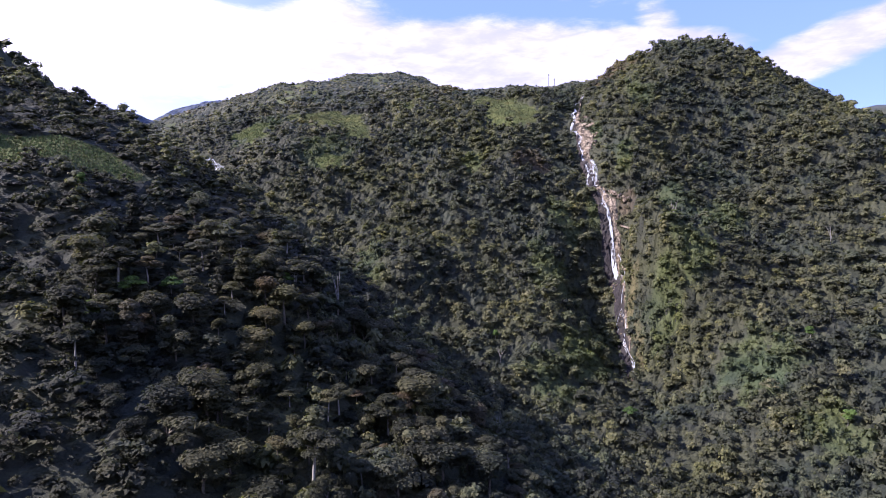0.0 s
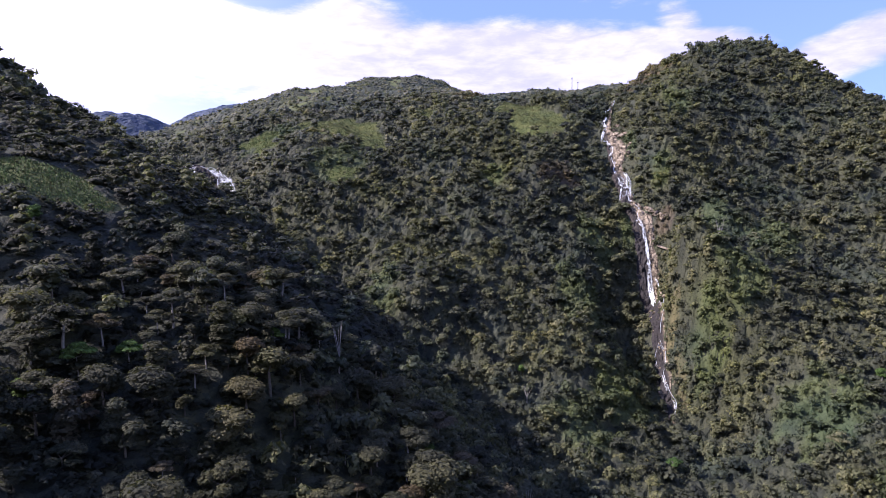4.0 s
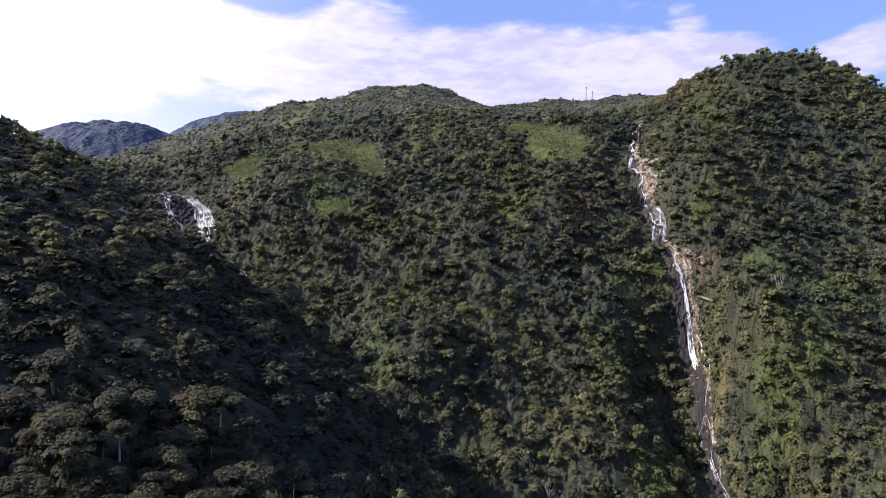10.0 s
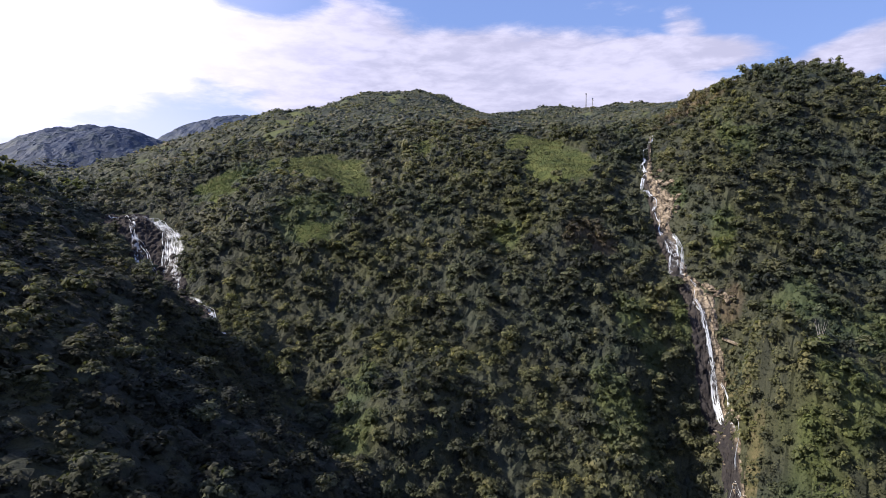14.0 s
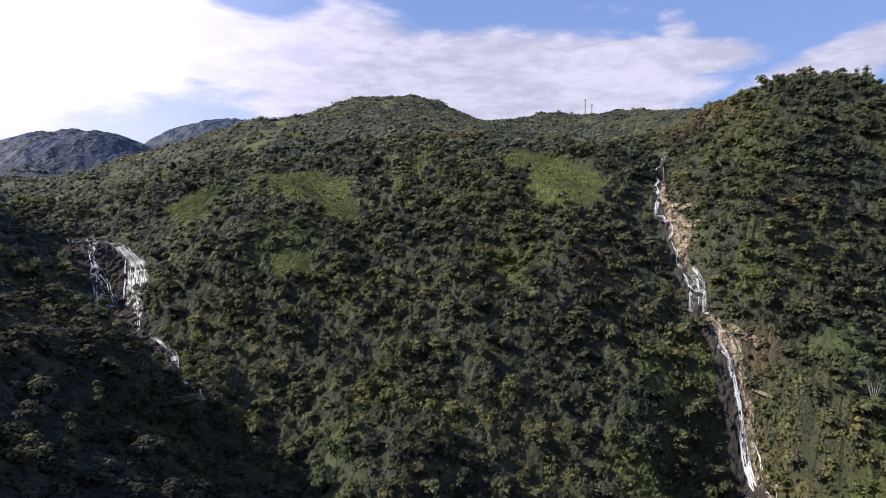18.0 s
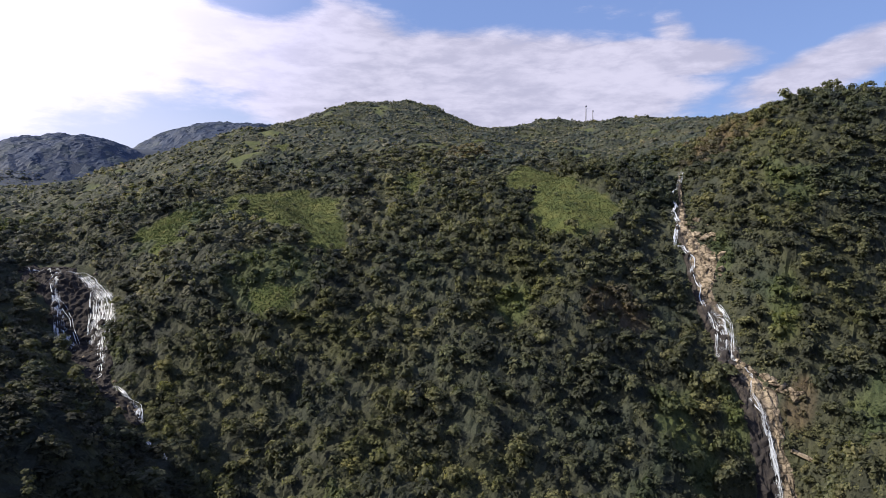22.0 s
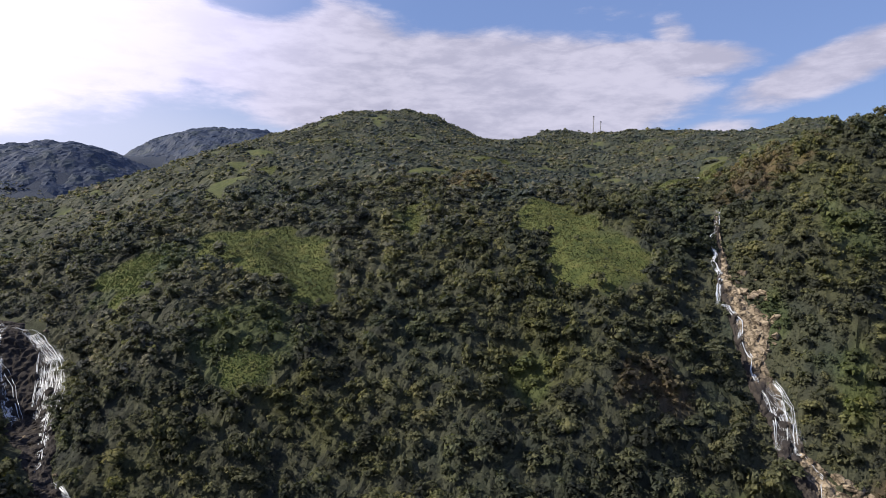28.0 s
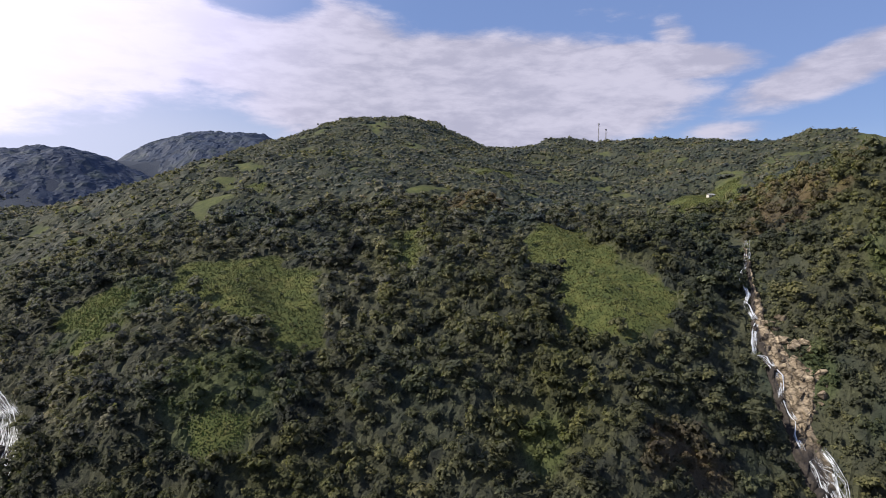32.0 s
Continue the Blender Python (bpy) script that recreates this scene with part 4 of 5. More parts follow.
# ------------------------------------------------------------------ single trees on the spur
def tree_kind(name, seed, kind, sprays, spray_size, leaf, bark, height):
    """A tree thing about height metres tall: trunk with limbs, crown."""
    rs = np.random.RandomState(seed)
    root = new(name)
    lobes = [(tuple(np.array(c) * height / 10), r * height / 10) for c, r in lobe_set(kind, seed)]
    top = max(c[2] for c, _ in lobes)
    lean = rs.uniform(-0.4, 0.4, 2)
    pts = [(0, 0, -1.2), (lean[0] * 0.3, lean[1] * 0.3, top * 0.35), (lean[0], lean[1], top * 0.72)]
    pieces = [tube(pts, [0.24, 0.18, 0.11], 7)]
    for c, r in lobes[:5]:
        pieces.append(tube([pts[1] if c[2] < top * 0.7 else pts[2], ((pts[2][0] + c[0]) / 2, (pts[2][1] + c[1]) / 2, c[2] - r * 0.55), (c[0], c[1], c[2] - r * 0.1)], [0.10, 0.075, 0.04], 5))
    v, f = joined(pieces)
    part("trunk", mesh_from("trunk", v, f, bark, True), root)
    v, f = crown(seed, lobes, sprays, spray_size, 0.5 if kind == "umbrella" else 0.85, 0.72)
    part("crown", mesh_from("crown", v, f, leaf), root)
    return root


NEAR = lambda x, y: (y < 226 - 0.25 * x) & (x < 60) & (y > 118)
near = scatter(-130, 60, 118, 262, 6.3, 12, NEAR, 1.0)
order = np.argsort(np.hypot(near[:, 0] + 20, near[:, 1] - 175))
near = near[order]
LABELS = {"round": "round green forest tree with the spur's shade in its leaf colour", "umbrella": "flat-topped green tree with a slim bare trunk",
          "column": "slender leafy tree draped with climbers", "spreading": "broad spreading forest tree with shade in its leaf colour"}
MODELS = []
for i, kind in enumerate(["round", "umbrella", "spreading", "column", "round", "umbrella", "spreading"]):
    m = tree_kind("tree", 900 + i, kind, 1300, 0.23, NEAR_SHADE_LEAVES, PALE_BARK if kind == "umbrella" else BARK, 9.0)
    tagged(m, LABELS[kind], "tree", "trees on the spur")
    MODELS.append(m)
rs = np.random.RandomState(4)
singles, rest = near[:270], near[270:]
for i, (x, y, z, size, _) in enumerate(singles):
    place = Matrix.LocRotScale((x, y, z - 0.4), Euler((0, 0, rs.uniform(0, 6.28))), None)
    if i < len(MODELS):
        MODELS[i].matrix_basis, t = place, MODELS[i]
    else:
        t = copy_thing(MODELS[rs.randint(len(MODELS))], place)
    t.scale = (size * rs.uniform(1.1, 1.5), size * rs.uniform(1.1, 1.5), size * 1.08)

# bright green broad-leaved trees among the darker ones, and slim umbrella trees
fresh_round = tree_kind("tree", 930, "round", 1000, 0.28, FRESH, PALE_BARK, 9.0)
fresh_flat = tree_kind("tree", 931, "umbrella", 800, 0.32, FRESH, PALE_BARK, 11.0)
for i, (x, y, k) in enumerate(((-69, 155, 1.0), (199, 253, 1.2), (-56, 170, 0.9), (-64, 165, 1.0), (22, 172, 0.8), (-30, 190, 0.8), (-94, 205, 0.9), (8, 196, 0.7), (120, 300, 1.0), (214, 300, 1.1), (60, 345, 0.9))):
    m = fresh_flat if i in (2, 3, 5, 8) else fresh_round
    place = Matrix.LocRotScale((x, y, float(land(np.array([float(x)]), np.array([float(y)]))[0]) - 0.4), Euler((0, 0, i * 1.3)), None)
    if i in (0, 2):
        m.matrix_basis, t = place, m
    else:
        t = copy_thing(m, place)
    t.scale = (k * 0.85, k * 0.85, k * 0.85)
    tagged(t, "bright green flat-topped tree with a slim pale trunk" if m is fresh_flat else "bright fresh green broad-leaved tree among darker trees", "tree", "bright green trees")

# ------------------------------------------------------------------ the woods
seen_far = lambda x, y: (np.abs(x - 0.06 * y) < 0.72 * (y - 60) + 60)
SPUR = lambda x, y: (y < 226 - 0.25 * x) & (x < 60) & (x > -130)
WOODED = lambda x, y: seen_far(x, y) & (x < 300 + 0.9 * np.clip(y - 300, 0, 150))


def canopy(name, area, step, spots, sprays, spray_size, label, seed, floor=0.9, mat=FOREST):
    """A closed wood: lobed crowns grown together over the ground, set with leaf sprays. Spots: x, y, radius, height, tone."""
    rs = np.random.RandomState(seed)
    x0, x1, y0, y1 = area
    xs, ys = np.arange(x0, x1, step), np.arange(y0, y1, step)
    gx, gy = np.meshgrid(xs, ys)
    top = np.full(gx.shape, -1.0)
    tone = np.full(gx.shape, 0.3)
    lobes = []
    for x, y, r, h, t in spots:
        lobes.append((x, y, r, h * 0.9, t))
        for _ in range(4 if r > 2.2 else 2):
            a, d, k = rs.uniform(0, 6.283), r * rs.uniform(0.45, 0.8), rs.uniform(0.38, 0.58)
            lobes.append((x + math.cos(a) * d, y + math.sin(a) * d, r * k, h * rs.uniform(0.62, 1.06), min(1.0, max(0.0, t + rs.uniform(-0.1, 0.1)))))
    for x, y, r, h, t in lobes:
        i0, i1 = max(0, int((x - r - x0) / step)), min(len(xs), int((x + r - x0) / step) + 2)
        j0, j1 = max(0, int((y - r - y0) / step)), min(len(ys), int((y + r - y0) / step) + 2)
        if i0 >= i1 or j0 >= j1:
            continue
        q = ((xs[None, i0:i1] - x) ** 2 + (ys[j0:j1, None] - y) ** 2) / (r * r)
        dome = np.where(q < 1, h * (1 - np.clip(q, 0, 1) ** 1.3) ** 0.5, -1.0)
        w = top[j0:j1, i0:i1]
        over = dome > w
        w[over] = dome[over]
        tone[j0:j1, i0:i1][over] = t
    bare = clear_of(gx.ravel(), gy.ravel(), True).reshape(gx.shape)
    top = np.where(bare, np.maximum(top, floor * rs.uniform(0.3, 1.6, top.shape)), -1.2)
    top += np.where(top > 0, rs.uniform(-0.35, 0.35, top.shape) * min(step, 1.6), 0)
    z = land(gx, gy) + top
    v = np.stack([gx + rs.uniform(-0.25, 0.25, gx.shape) * step, gy + rs.uniform(-0.25, 0.25, gx.shape) * step, z], -1).reshape(-1, 3)
    i = np.arange(gx.size).reshape(gx.shape)
    f = np.stack([i[:-1, :-1], i[:-1, 1:], i[1:, 1:], i[1:, :-1]], -1).reshape(-1, 4)
    f = f[(top.ravel()[f] > -1).any(1) & WOODED(v[f[:, 0], 0], v[f[:, 0], 1])]
    # sprays spread evenly over the surface
    p = v[f]
    n1 = np.cross(p[:, 2] - p[:, 0], p[:, 3] - p[:, 1])
    size = np.linalg.norm(n1, axis=1)
    pick = rs.choice(len(f), sprays, p=size / size.sum())
    u, w = rs.uniform(0, 1, (sprays, 1)), rs.uniform(0, 1, (sprays, 1))
    q = p[pick]
    c = (q[:, 0] * (1 - u) + q[:, 1] * u) * (1 - w) + (q[:, 3] * (1 - u) + q[:, 2] * u) * w
    d = n1[pick] / size[pick][:, None] + rs.normal(0, 0.45, (sprays, 3)) + (0, 0, 0.25)
    d /= np.linalg.norm(d, axis=1, keepdims=True)
    a = np.cross(d, rs.normal(size=(sprays, 3)))
    a /= np.linalg.norm(a, axis=1, keepdims=True) + 1e-9
    b = np.cross(d, a)
    s = spray_size * rs.uniform(0.5, 1.4, (sprays, 1)) * np.where((c[:, :1] < 20) & (c[:, 1:2] < 300), 0.55, 1.0)
    c = c + d * s * rs.uniform(0.1, 0.9, (sprays, 1))
    droop = np.array((0, 0, -0.3)) * s
    tri = np.stack([c - a * s - b * s * 0.5 + droop, c + a * s - b * s * 0.5 + droop, c + b * s], 1).reshape(-1, 3)
    used, back = np.unique(f, return_inverse=True)
    v2, t2 = v[used], tone.ravel()[used]
    f2 = back.reshape(f.shape)
    f2 = np.concatenate([f2[:, (0, 1, 2)], f2[:, (0, 2, 3)]])
    k = len(v2) + np.arange(sprays * 3).reshape(-1, 3)
    grown = np.concatenate([v2, tri])
    ob = new(name, mesh_from(name, grown, np.concatenate([f2, k]), mat, False, vine=patches(grown[:, 0], grown[:, 1], VINES, 0.6), russet=patches(grown[:, 0], grown[:, 1], RUSSETS, 0.6),
                             tone=np.concatenate([t2, np.repeat(tone.ravel()[f[pick, 0]], 3)])))
    return tagged(ob, label, "forest", kind="stuff")


def crowns_at(spots, low, high, seed):
    """Radius and height for scattered spots."""
    rs = np.random.RandomState(seed)
    r = low + (high - low) * rs.uniform(0, 1, len(spots)) ** 1.6
    h = r * rs.uniform(1.5, 2.7, len(spots)) + 0.8
    spur = SPUR(spots[:, 0], spots[:, 1])
    h = np.where(spur, h * 0.5, h)
    return np.stack([spots[:, 0], spots[:, 1], r, h, spots[:, 4]], 1)


# Side of the gorge where trees take the leaf colour darkened for shade.
SHADED_GORGE_SIDE = lambda x, y: (y < 440) & (x < np.interp(y, [100, 200, 260, 300, 350, 390, 412, 440], [-30, -22, -5, 10, 6, -31, -56, -88]))
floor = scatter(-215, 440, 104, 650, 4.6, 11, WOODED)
# Tones carry the shade of the gaps, deepest on the gorge side.
floor[:, 4] *= np.where(SHADED_GORGE_SIDE(floor[:, 0], floor[:, 1]), 0.1, 0.4)
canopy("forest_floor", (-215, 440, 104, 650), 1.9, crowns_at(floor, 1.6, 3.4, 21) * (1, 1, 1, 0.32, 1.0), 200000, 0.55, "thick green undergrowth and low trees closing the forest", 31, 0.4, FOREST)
mid = scatter(-205, 430, 106, 645, 4.3, 17, WOODED, 1.0, True)
mid[:, 3] = (1.3 + 2.8 * np.random.RandomState(2).uniform(0, 1, len(mid)) ** 2.0) * np.where(SPUR(mid[:, 0], mid[:, 1]), 0.85, 1.0)
on_shaded_side = SHADED_GORGE_SIDE(mid[:, 0], mid[:, 1])
upland = ~on_shaded_side & (mid[:, 1] > 488 + 0.55 * np.maximum(0, mid[:, 0] + 60) + 10 * ripple(mid[:, 0], mid[:, 1], 60, 91)) & (mid[:, 0] < 185)
forest("upland_forest", mid[upland], 66, 0.20, HAZED_UPLAND_LEAVES, "forest towards the edge of the plateau, paled by haze in its colour", DOMES, dome_set, 3, 0.5, 1.2)
forest("spur_forest", mid[on_shaded_side], 74, 0.175, SPUR_SHADE_LEAVES, "dense humid forest on the near spur, darkened in colour for its shade", DOMES, dome_set, 4, 0.5, 0.9)
forest("middle_forest", mid[~on_shaded_side & ~upland], 74, 0.18, FOREST, "dense humid green forest on the steep slopes", DOMES, dome_set, 3, 0.3, 1.35)
low = scatter(-130, 62, 118, 300, 3.4, 23, lambda x, y: SPUR(x, y) | ((x < 20) & (x > -130)))
low[:, 3] = np.random.RandomState(10).uniform(0.8, 1.9, len(low))
forest("spur_undergrowth", low, 22, 0.26, SPUR_SHADE_LEAVES, "low leafy undergrowth between the trees of the spur", DOMES, dome_set, 2, 0.2, 1.0)
tall = scatter(-200, 320, 118, 620, 20, 15, lambda x, y: WOODED(x, y) & ~((x > 190) & (y > 500)))
tall[:, 3] = np.random.RandomState(3).uniform(0.95, 1.4, len(tall))
forest("tall_forest", tall, 190, 0.38, FOREST, "taller forest trees standing out of the canopy")
PLATEAU_SEEN = lambda x, y: (x > -0.72 * (y - 60)) & (x < 0.62 * (y - 200) + 50)
far = scatter(-760, 800, 640, 1360, 5.0, 13, lambda x, y: PLATEAU_SEEN(x, y) & (glade(x, y) < 0.2 + 0.75 * np.random.RandomState(14).uniform(0, 1, len(x)) ** 2.5))
far[:, 4] = np.clip(far[:, 4] + 0.22 * ripple(far[:, 0], far[:, 1], 80, 71), 0, 0.9)
far[:, 3] = (1.7 + 2.6 * np.random.RandomState(5).uniform(0, 1, len(far)) ** 2.0) * (1 - 0.4 * glade(far[:, 0], far[:, 1]))
forest("plateau_forest", far, 4, 0.45, HAZED_PLATEAU_LEAVES, "low green trees and scrub covering the plateau", ["plain", "ragged", "plain", "ragged"], dome_set, 1, 0.3, 0.85)


def far_canopy(name, area, step, high, mat, label, seed, keep):
    """A closed far-off wood: one sheet of crowns of uneven height."""
    rs = np.random.RandomState(seed)
    gx, gy = np.meshgrid(np.arange(area[0], area[1], step), np.arange(area[2], area[3], step))
    gx, gy = gx + rs.uniform(-0.35, 0.35, gx.shape) * step, gy + rs.uniform(-0.35, 0.35, gx.shape) * step
    top = high * (0.25 + rs.uniform(0, 1, gx.shape) ** 1.5 + 0.25 * ripple(gx, gy, step * 6, seed))
    top = np.where(keep(gx, gy), top, -3.0)
    i = np.arange(gx.size).reshape(gx.shape)
    f = np.stack([i[:-1, :-1], i[:-1, 1:], i[1:, 1:], i[1:, :-1]], -1).reshape(-1, 4)
    f = f[(top.ravel()[f] > -3).any(1)]
    used, back = np.unique(f, return_inverse=True)
    v = np.stack([gx, gy, land(gx, gy) + top], -1).reshape(-1, 3)[used]
    tone = np.clip(rs.normal(0.42, 0.2, gx.size) + 0.22 * ripple(gx, gy, 80, 71).ravel(), 0, 0.9)[used]
    ob = new(name, mesh_from(name, v, back.reshape(f.shape), mat, False, tone=tone))
    return tagged(ob, label, "forest", kind="stuff")


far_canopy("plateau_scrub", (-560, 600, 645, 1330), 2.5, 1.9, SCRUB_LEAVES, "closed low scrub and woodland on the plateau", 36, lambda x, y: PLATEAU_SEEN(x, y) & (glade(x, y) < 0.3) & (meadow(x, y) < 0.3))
far_canopy("summit_forest", (-1200, -150, 1340, 2250), 4.6, 2.6, HAZED_FAR_LEAVES, "green woods on the distant summits, haze blue in their colour", 37, lambda x, y: x < 0)


OUTSIDE = lambda x, y: ~(WOODED(x, y) & (x > -205) & (x < 430) & (y > 106)) & ~((y > 640) & PLATEAU_SEEN(x, y))
outer = scatter(-420, 620, -80, 700, 7.6, 19, OUTSIDE)
outer[:, 3] = np.random.RandomState(8).uniform(3.2, 5.6, len(outer))
outer[:, 3] *= np.where((outer[:, 0] < -100) & (outer[:, 1] > 100) & (outer[:, 1] < 420), 0.6, 1.0)
crest = (outer[:, 0] < -100) & (outer[:, 0] > -340) & (outer[:, 1] > 170) & (outer[:, 1] < 420)
forest("crest_forest", outer[crest] * (1, 1, 1, 0.8, 0.8), 70, 0.18, SPUR_SHADE_LEAVES, "forest along the crest of the near spur, shade in its leaf colour", DOMES, dome_set, 3, 0.5, 0.9)
outer = outer[~crest]
forest("outer_forest", outer, 6, 0.42, FOREST, "dense green forest on the surrounding hillsides", DOMES, dome_set, 2, 0.5, 1.1)


def tufts(name, rings, per_m2, tall, mat, label, seed):
    """Grass tufts: bent blades in crossed pairs over the rings."""
    rs = np.random.RandomState(seed)
    vs, tones = [], []
    for ring in rings:
        p = np.array(ring, float)
        lo, hi = p.min(0), p.max(0)
        n = int((hi - lo).prod() * per_m2)
        x, y = rs.uniform(lo[0], hi[0], n), rs.uniform(lo[1], hi[1], n)
        ok = inside(x, y, ring, 1.5) > rs.uniform(0.1, 0.9, n)
        x, y = x[ok], y[ok]
        n = len(x)
        base = np.stack([x, y, land(x, y) - 0.1], 1)
        for _ in range(2):
            a = rs.uniform(0, 6.283, n)
            w = np.stack([np.cos(a), np.sin(a), np.zeros(n)], 1) * rs.uniform(0.25, 0.6, (n, 1)) * tall
            tip = base + np.stack([rs.normal(0, 0.3, n), rs.normal(0, 0.3, n), rs.uniform(0.5, 1.2, n)], 1) * tall
            vs.append(np.stack([base - w, base + w, tip], 1).reshape(-1, 3))
            tones.append(np.repeat(np.clip(rs.normal(0.5, 0.25, n) + 0.3 * ripple(x, y, 14, 51), 0, 1), 3))
    v = np.concatenate(vs)
    ob = new(name, mesh_from(name, v, np.arange(len(v)).reshape(-1, 3), mat, False, tone=np.concatenate(tones)))
    return tagged(ob, label, "grass", kind="stuff")


# The spur clearing, MEADOWS[8], gets this bright green in place of sunlight.
tufts("fern_patch", MEADOWS[2:4] + MEADOWS[8:], 1.8, 0.6, FERN, "fresh green ferns and grass in small clearings, the spur one coloured for sunlight", 63)
tufts("meadow_grass", MEADOWS, 2.2, 0.65, GRASS, "yellow-green rough pasture grass in the clearings", 61)
tufts("bank_grass", [DRY_BANK], 3.0, 0.9, STRAW, "dry tan grass on the bank beside the waterfall", 62)
bush = []
for i, ring in enumerate(MEADOWS[:2] + MEADOWS[4:5] + MEADOWS[8:] + [DRY_BANK]):
    p = np.array(ring, float)
    lo, hi = p.min(0), p.max(0)
    rs = np.random.RandomState(70 + i)
    n = int((hi - lo).prod() / (9 if ring is DRY_BANK else 26))
    x, y = rs.uniform(lo[0], hi[0], n), rs.uniform(lo[1], hi[1], n)
    bush.append(np.stack([x, y, land(x, y) - 1.3, 0.16 + 0.34 * rs.uniform(0, 1, n) ** 2.2, rs.uniform(0.4, 0.84, n)], 1))
forest("meadow_bushes", np.concatenate(bush), 22, 0.8, FOREST, "low green bushes dotted over the clearings", lobes_kept=3)


# scrub along both edges of the rock beds
rs = np.random.RandomState(88)
edge = []
p = np.array(spine_right, float)
d = np.concatenate([[0], np.cumsum(np.hypot(*np.diff(p, axis=0).T))])
for q in np.arange(0, d[-1], 0.3):
    cx, cy = np.interp(q, d, p[:, 0]), np.interp(q, d, p[:, 1])
    side = rs.choice((-1, 1))
    reach = np.interp(q, d, bed_left if side < 0 else bed_right) * 0.9 + rs.uniform(0, 9)
    edge.append((cx + side * reach, cy + rs.uniform(-1, 1), 0, rs.uniform(0.25, 0.6), rs.uniform(0.3, 0.84)))
edge = np.array(edge)
edge[:, 2] = land(edge[:, 0], edge[:, 1]) - 1.4
forest("cliff_scrub", edge, 44, 0.8, FOREST, "green and brownish scrub along the edges of the rock")


# ------------------------------------------------------------------ dead trees, masts, house
def dead_tree(seed, x, y, z, height):
    rs = np.random.RandomState(seed)
    root = new("dead_tree")
    root.location = (x, y, z)
    tagged(root, "bare pale grey dead tree with forked limbs", "dead tree")
    v, f = tube([(0, 0, -1), (0.1, 0, height * 0.25), (0.3, 0.1, height * 0.45)], [0.28, 0.22, 0.16], 7)
    part("trunk", mesh_from("trunk", v, f, PALE_BARK, True), root)
    for i in range(6):
        a = rs.uniform(0, 6.28)
        d, h0 = rs.uniform(1.2, 2.8), height * rs.uniform(0.2, 0.45)
        v, f = tube([(0.2, 0.05, h0), (math.cos(a) * d * 0.45, math.sin(a) * d * 0.45, h0 + height * 0.25), (math.cos(a) * d, math.sin(a) * d, height * rs.uniform(0.8, 1.0))], [0.13, 0.09, 0.03], 5)
        part("limb", mesh_from("limb", v, f, PALE_BARK, True), root)


for i, (x, y, h) in enumerate(((-16, 206, 15), (37, 211, 12), (265, 356, 13), (172, 366, 13), (60, 330, 10))):
    dead_tree(40 + i, x, y, float(land(np.array([x]), np.array([y]))[0]), h)


def steel():
    m, n, l, b = material("mast_steel", 0.5, 0.5)
    f = noise_node(n, l, 0.5, 3.0)
    l.new(ramp(n, l, f, [(0.3, (0.25, 0.25, 0.26)), (0.7, (0.42, 0.41, 0.41))]), b.inputs["Base Color"])
    b.inputs["Metallic"].default_value = 0.6
    return m


STEEL = steel()


def box(cx, cy, cz, sx, sy, sz):
    v = np.array([(i, j, q) for q in (-0.5, 0.5) for i, j in ((-0.5, -0.5), (0.5, -0.5), (0.5, 0.5), (-0.5, 0.5))]) * (sx, sy, sz) + (cx, cy, cz)
    return v, np.array([(0, 3, 2, 1), (4, 5, 6, 7), (0, 1, 5, 4), (1, 2, 6, 5), (2, 3, 7, 6), (3, 0, 4, 7)])


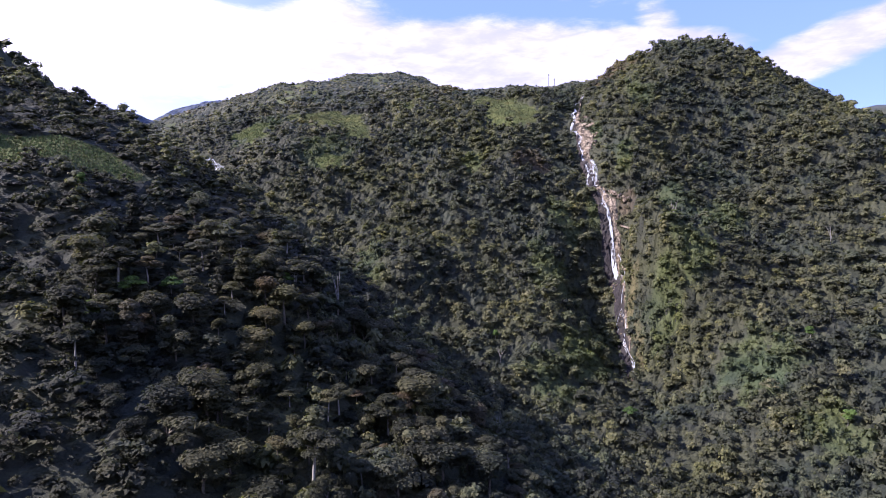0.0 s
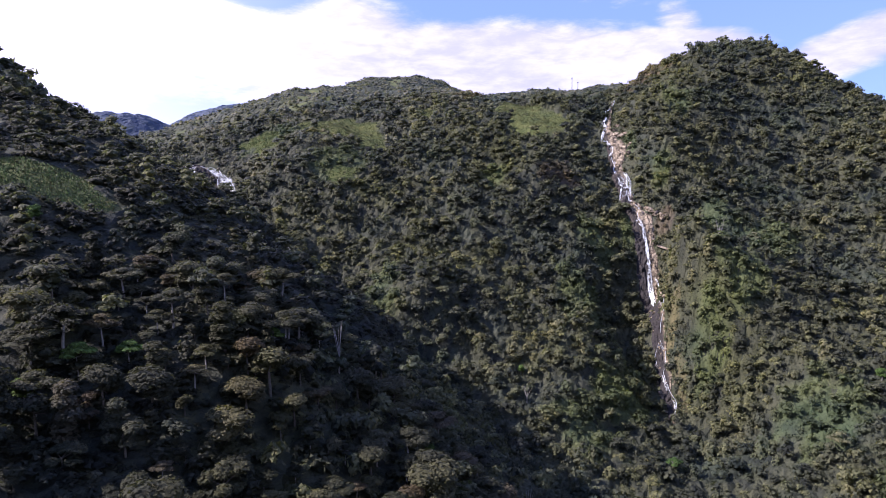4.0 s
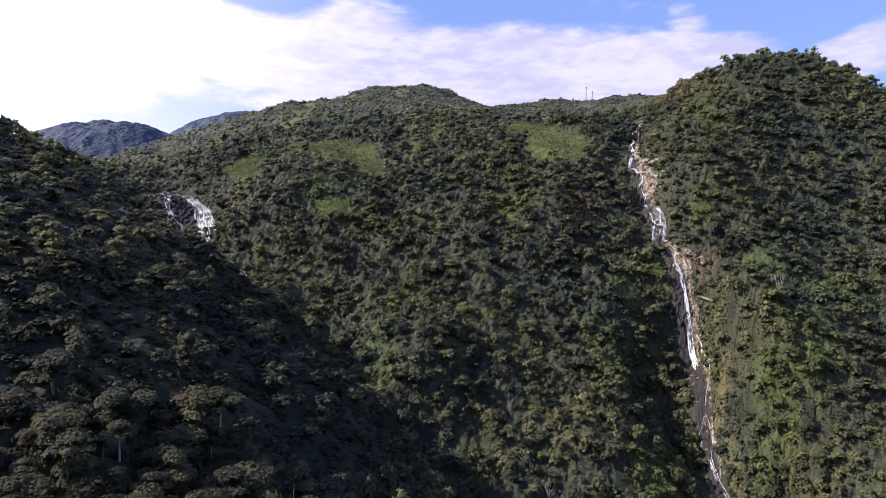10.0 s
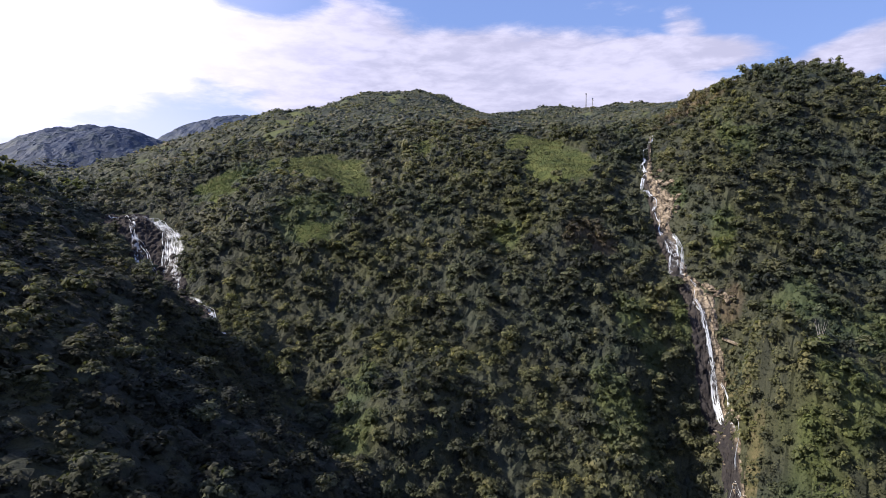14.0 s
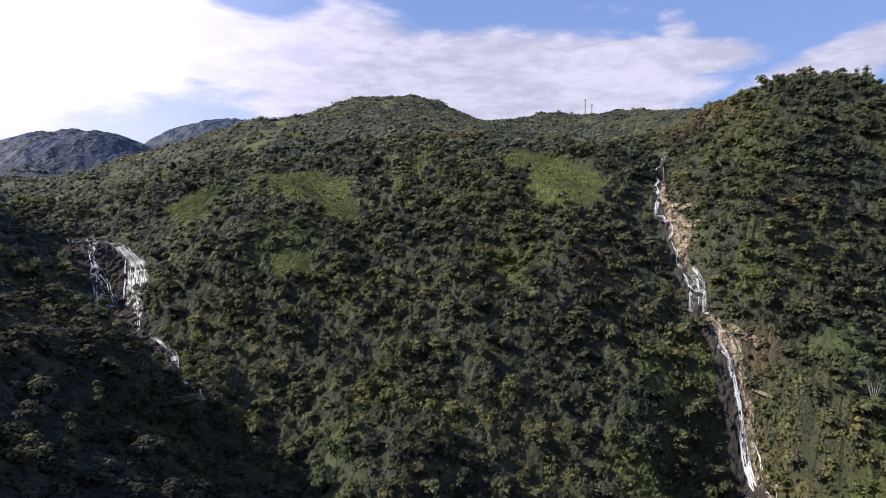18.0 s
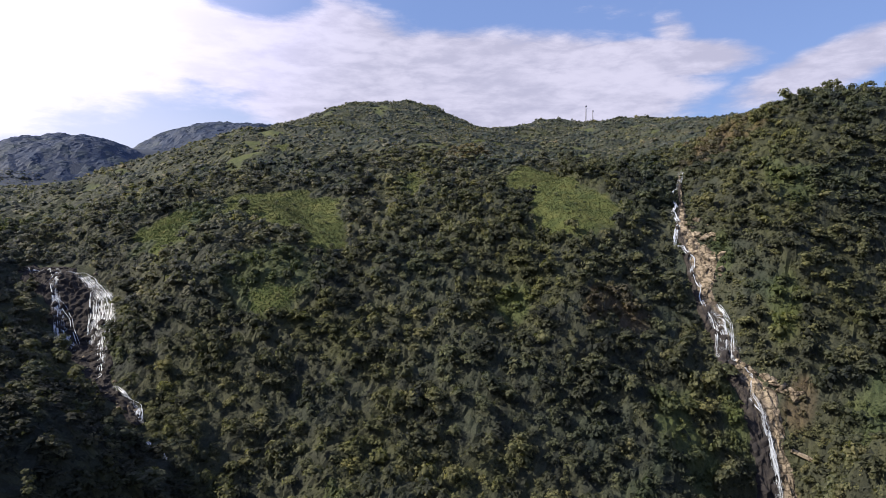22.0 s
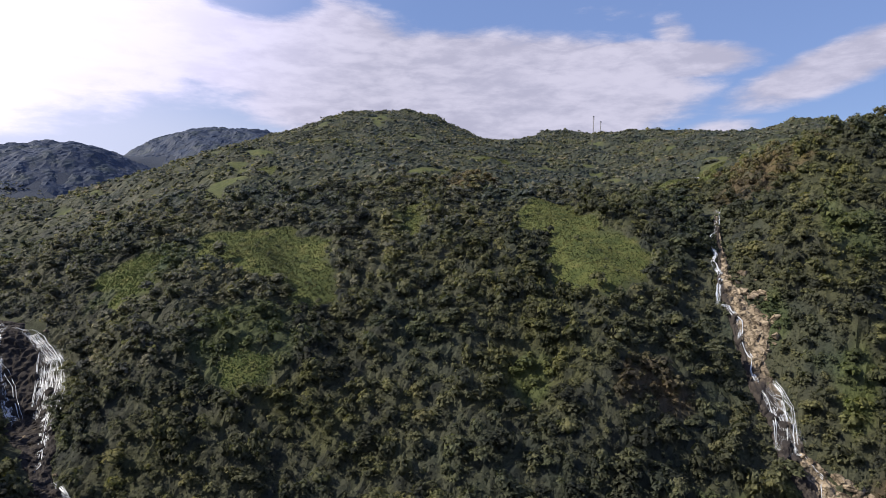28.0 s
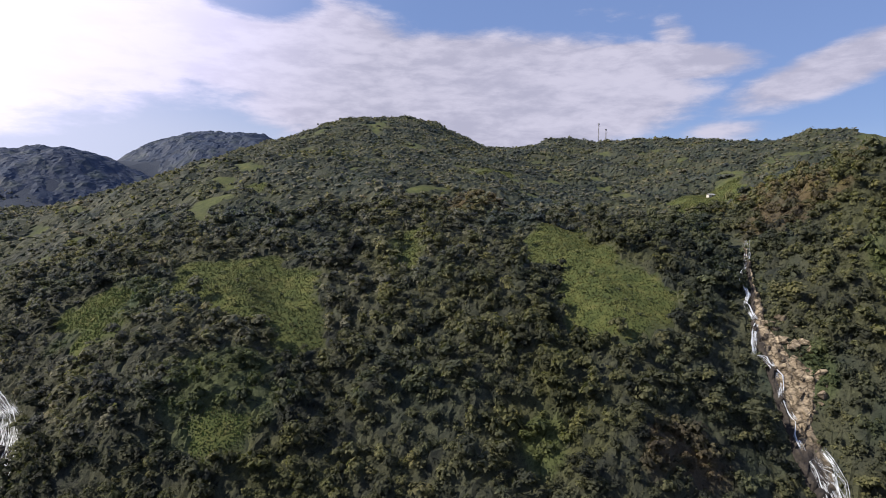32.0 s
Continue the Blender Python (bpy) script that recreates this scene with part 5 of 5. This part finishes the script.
def radio_mast(x, y, z, height, wide):
    """A lattice mast: three legs, rungs and braces, antenna panels and drums at its top."""
    root = new("radio_mast")
    root.location = (x, y, z - 1)
    tagged(root, "slim grey steel lattice radio mast on the ridge", "mast", "masts on the ridge")
    feet = [(math.cos(a) * wide, math.sin(a) * wide) for a in (0.3, 2.4, 4.5)]
    for fx, fy in feet:
        v, f = tube([(fx, fy, 0), (fx * 0.6, fy * 0.6, height)], [0.22, 0.17], 5)
        part("leg", mesh_from("leg", v, f, STEEL), root)
    n = int(height / 2.2)
    for i in range(n):
        h0, h1 = i * height / n, (i + 1) * height / n
        k0, k1 = 1 - 0.4 * h0 / height, 1 - 0.4 * h1 / height
        pieces = []
        for (ax, ay), (bx, by) in zip(feet, feet[1:] + feet[:1]):
            pieces.append(tube([(ax * k0, ay * k0, h0), (bx * k1, by * k1, h1)], [0.1, 0.1], 4))
            pieces.append(tube([(ax * k1, ay * k1, h1), (bx * k1, by * k1, h1)], [0.1, 0.1], 4))
        part("brace", mesh_from("brace", *joined(pieces), STEEL), root)
    for i, a in enumerate((0.2, 2.3, 4.4)):
        v, f = box(math.cos(a) * 1.0, math.sin(a) * 1.0, height - 1.2, 0.5, 0.5, 2.4)
        part("antenna_panel", mesh_from("antenna_panel", v, f, STEEL), root, "pale antenna panel")
    v, f = tube([(0.9, -0.9, height - 5), (0.9, -1.5, height - 5)], [0.9, 0.9], 10)
    part("dish", mesh_from("dish", v, f, STEEL), root, "round dish antenna")


for x, y, h, w in ((306, 1175, 33, 0.9), (316, 1172, 26, 0.8)):
    radio_mast(x, y, float(land(np.array([float(x)]), np.array([float(y)]))[0]), h, w)


def plain(name, a, b2, scale=1.5, rough=0.8):
    m, n, l, b = material(name, rough, 0.3)
    l.new(ramp(n, l, noise_node(n, l, scale, 5.0), [(0.3, a), (0.7, b2)]), b.inputs["Base Color"])
    return m


house = new("house")
hz = float(land(np.array([262.0]), np.array([752.0]))[0])
house.matrix_basis = pose(262, 752, hz - 0.3, 0, 0, 12) @ Matrix.Diagonal((0.62, 0.62, 0.7, 1))
tagged(house, "small white house with a low metal roof in a clearing", "house")
LIME, TIN, WOOD = plain("lime_wall", (0.5, 0.48, 0.44), (0.68, 0.66, 0.62)), plain("tin_roof", (0.3, 0.3, 0.3), (0.5, 0.5, 0.5), 1.5, 0.5), plain("door_wood", (0.08, 0.05, 0.03), (0.16, 0.1, 0.06))
part("wall", mesh_from("wall", *box(0, 0, 1.2, 9, 5, 3.2), LIME), house)
roof_v = np.array([(-5, -3.2, 2.7), (5, -3.2, 2.7), (5, 3.2, 2.7), (-5, 3.2, 2.7), (-5, 0, 4.0), (5, 0, 4.0), (-5, -3.2, 2.85), (5, -3.2, 2.85), (5, 3.2, 2.85), (-5, 3.2, 2.85), (-5, 0, 4.15), (5, 0, 4.15)])
roof_f = np.array([(0, 4, 5, 1), (3, 2, 5, 4), (6, 7, 11, 10), (9, 10, 11, 8), (0, 1, 7, 6), (2, 3, 9, 8), (0, 6, 10, 4), (3, 4, 10, 9), (1, 5, 11, 7), (2, 8, 11, 5)])
part("roof", mesh_from("roof", roof_v, roof_f, TIN), house, "grey metal roof")
part("door", mesh_from("door", *box(0.5, -2.52, 1.0, 0.95, 0.08, 2.05), WOOD), house)
for wx in (-2.6, 3.0):
    part("window", mesh_from("window", *box(wx, -2.52, 1.5, 1.1, 0.08, 1.0), WOOD), house)
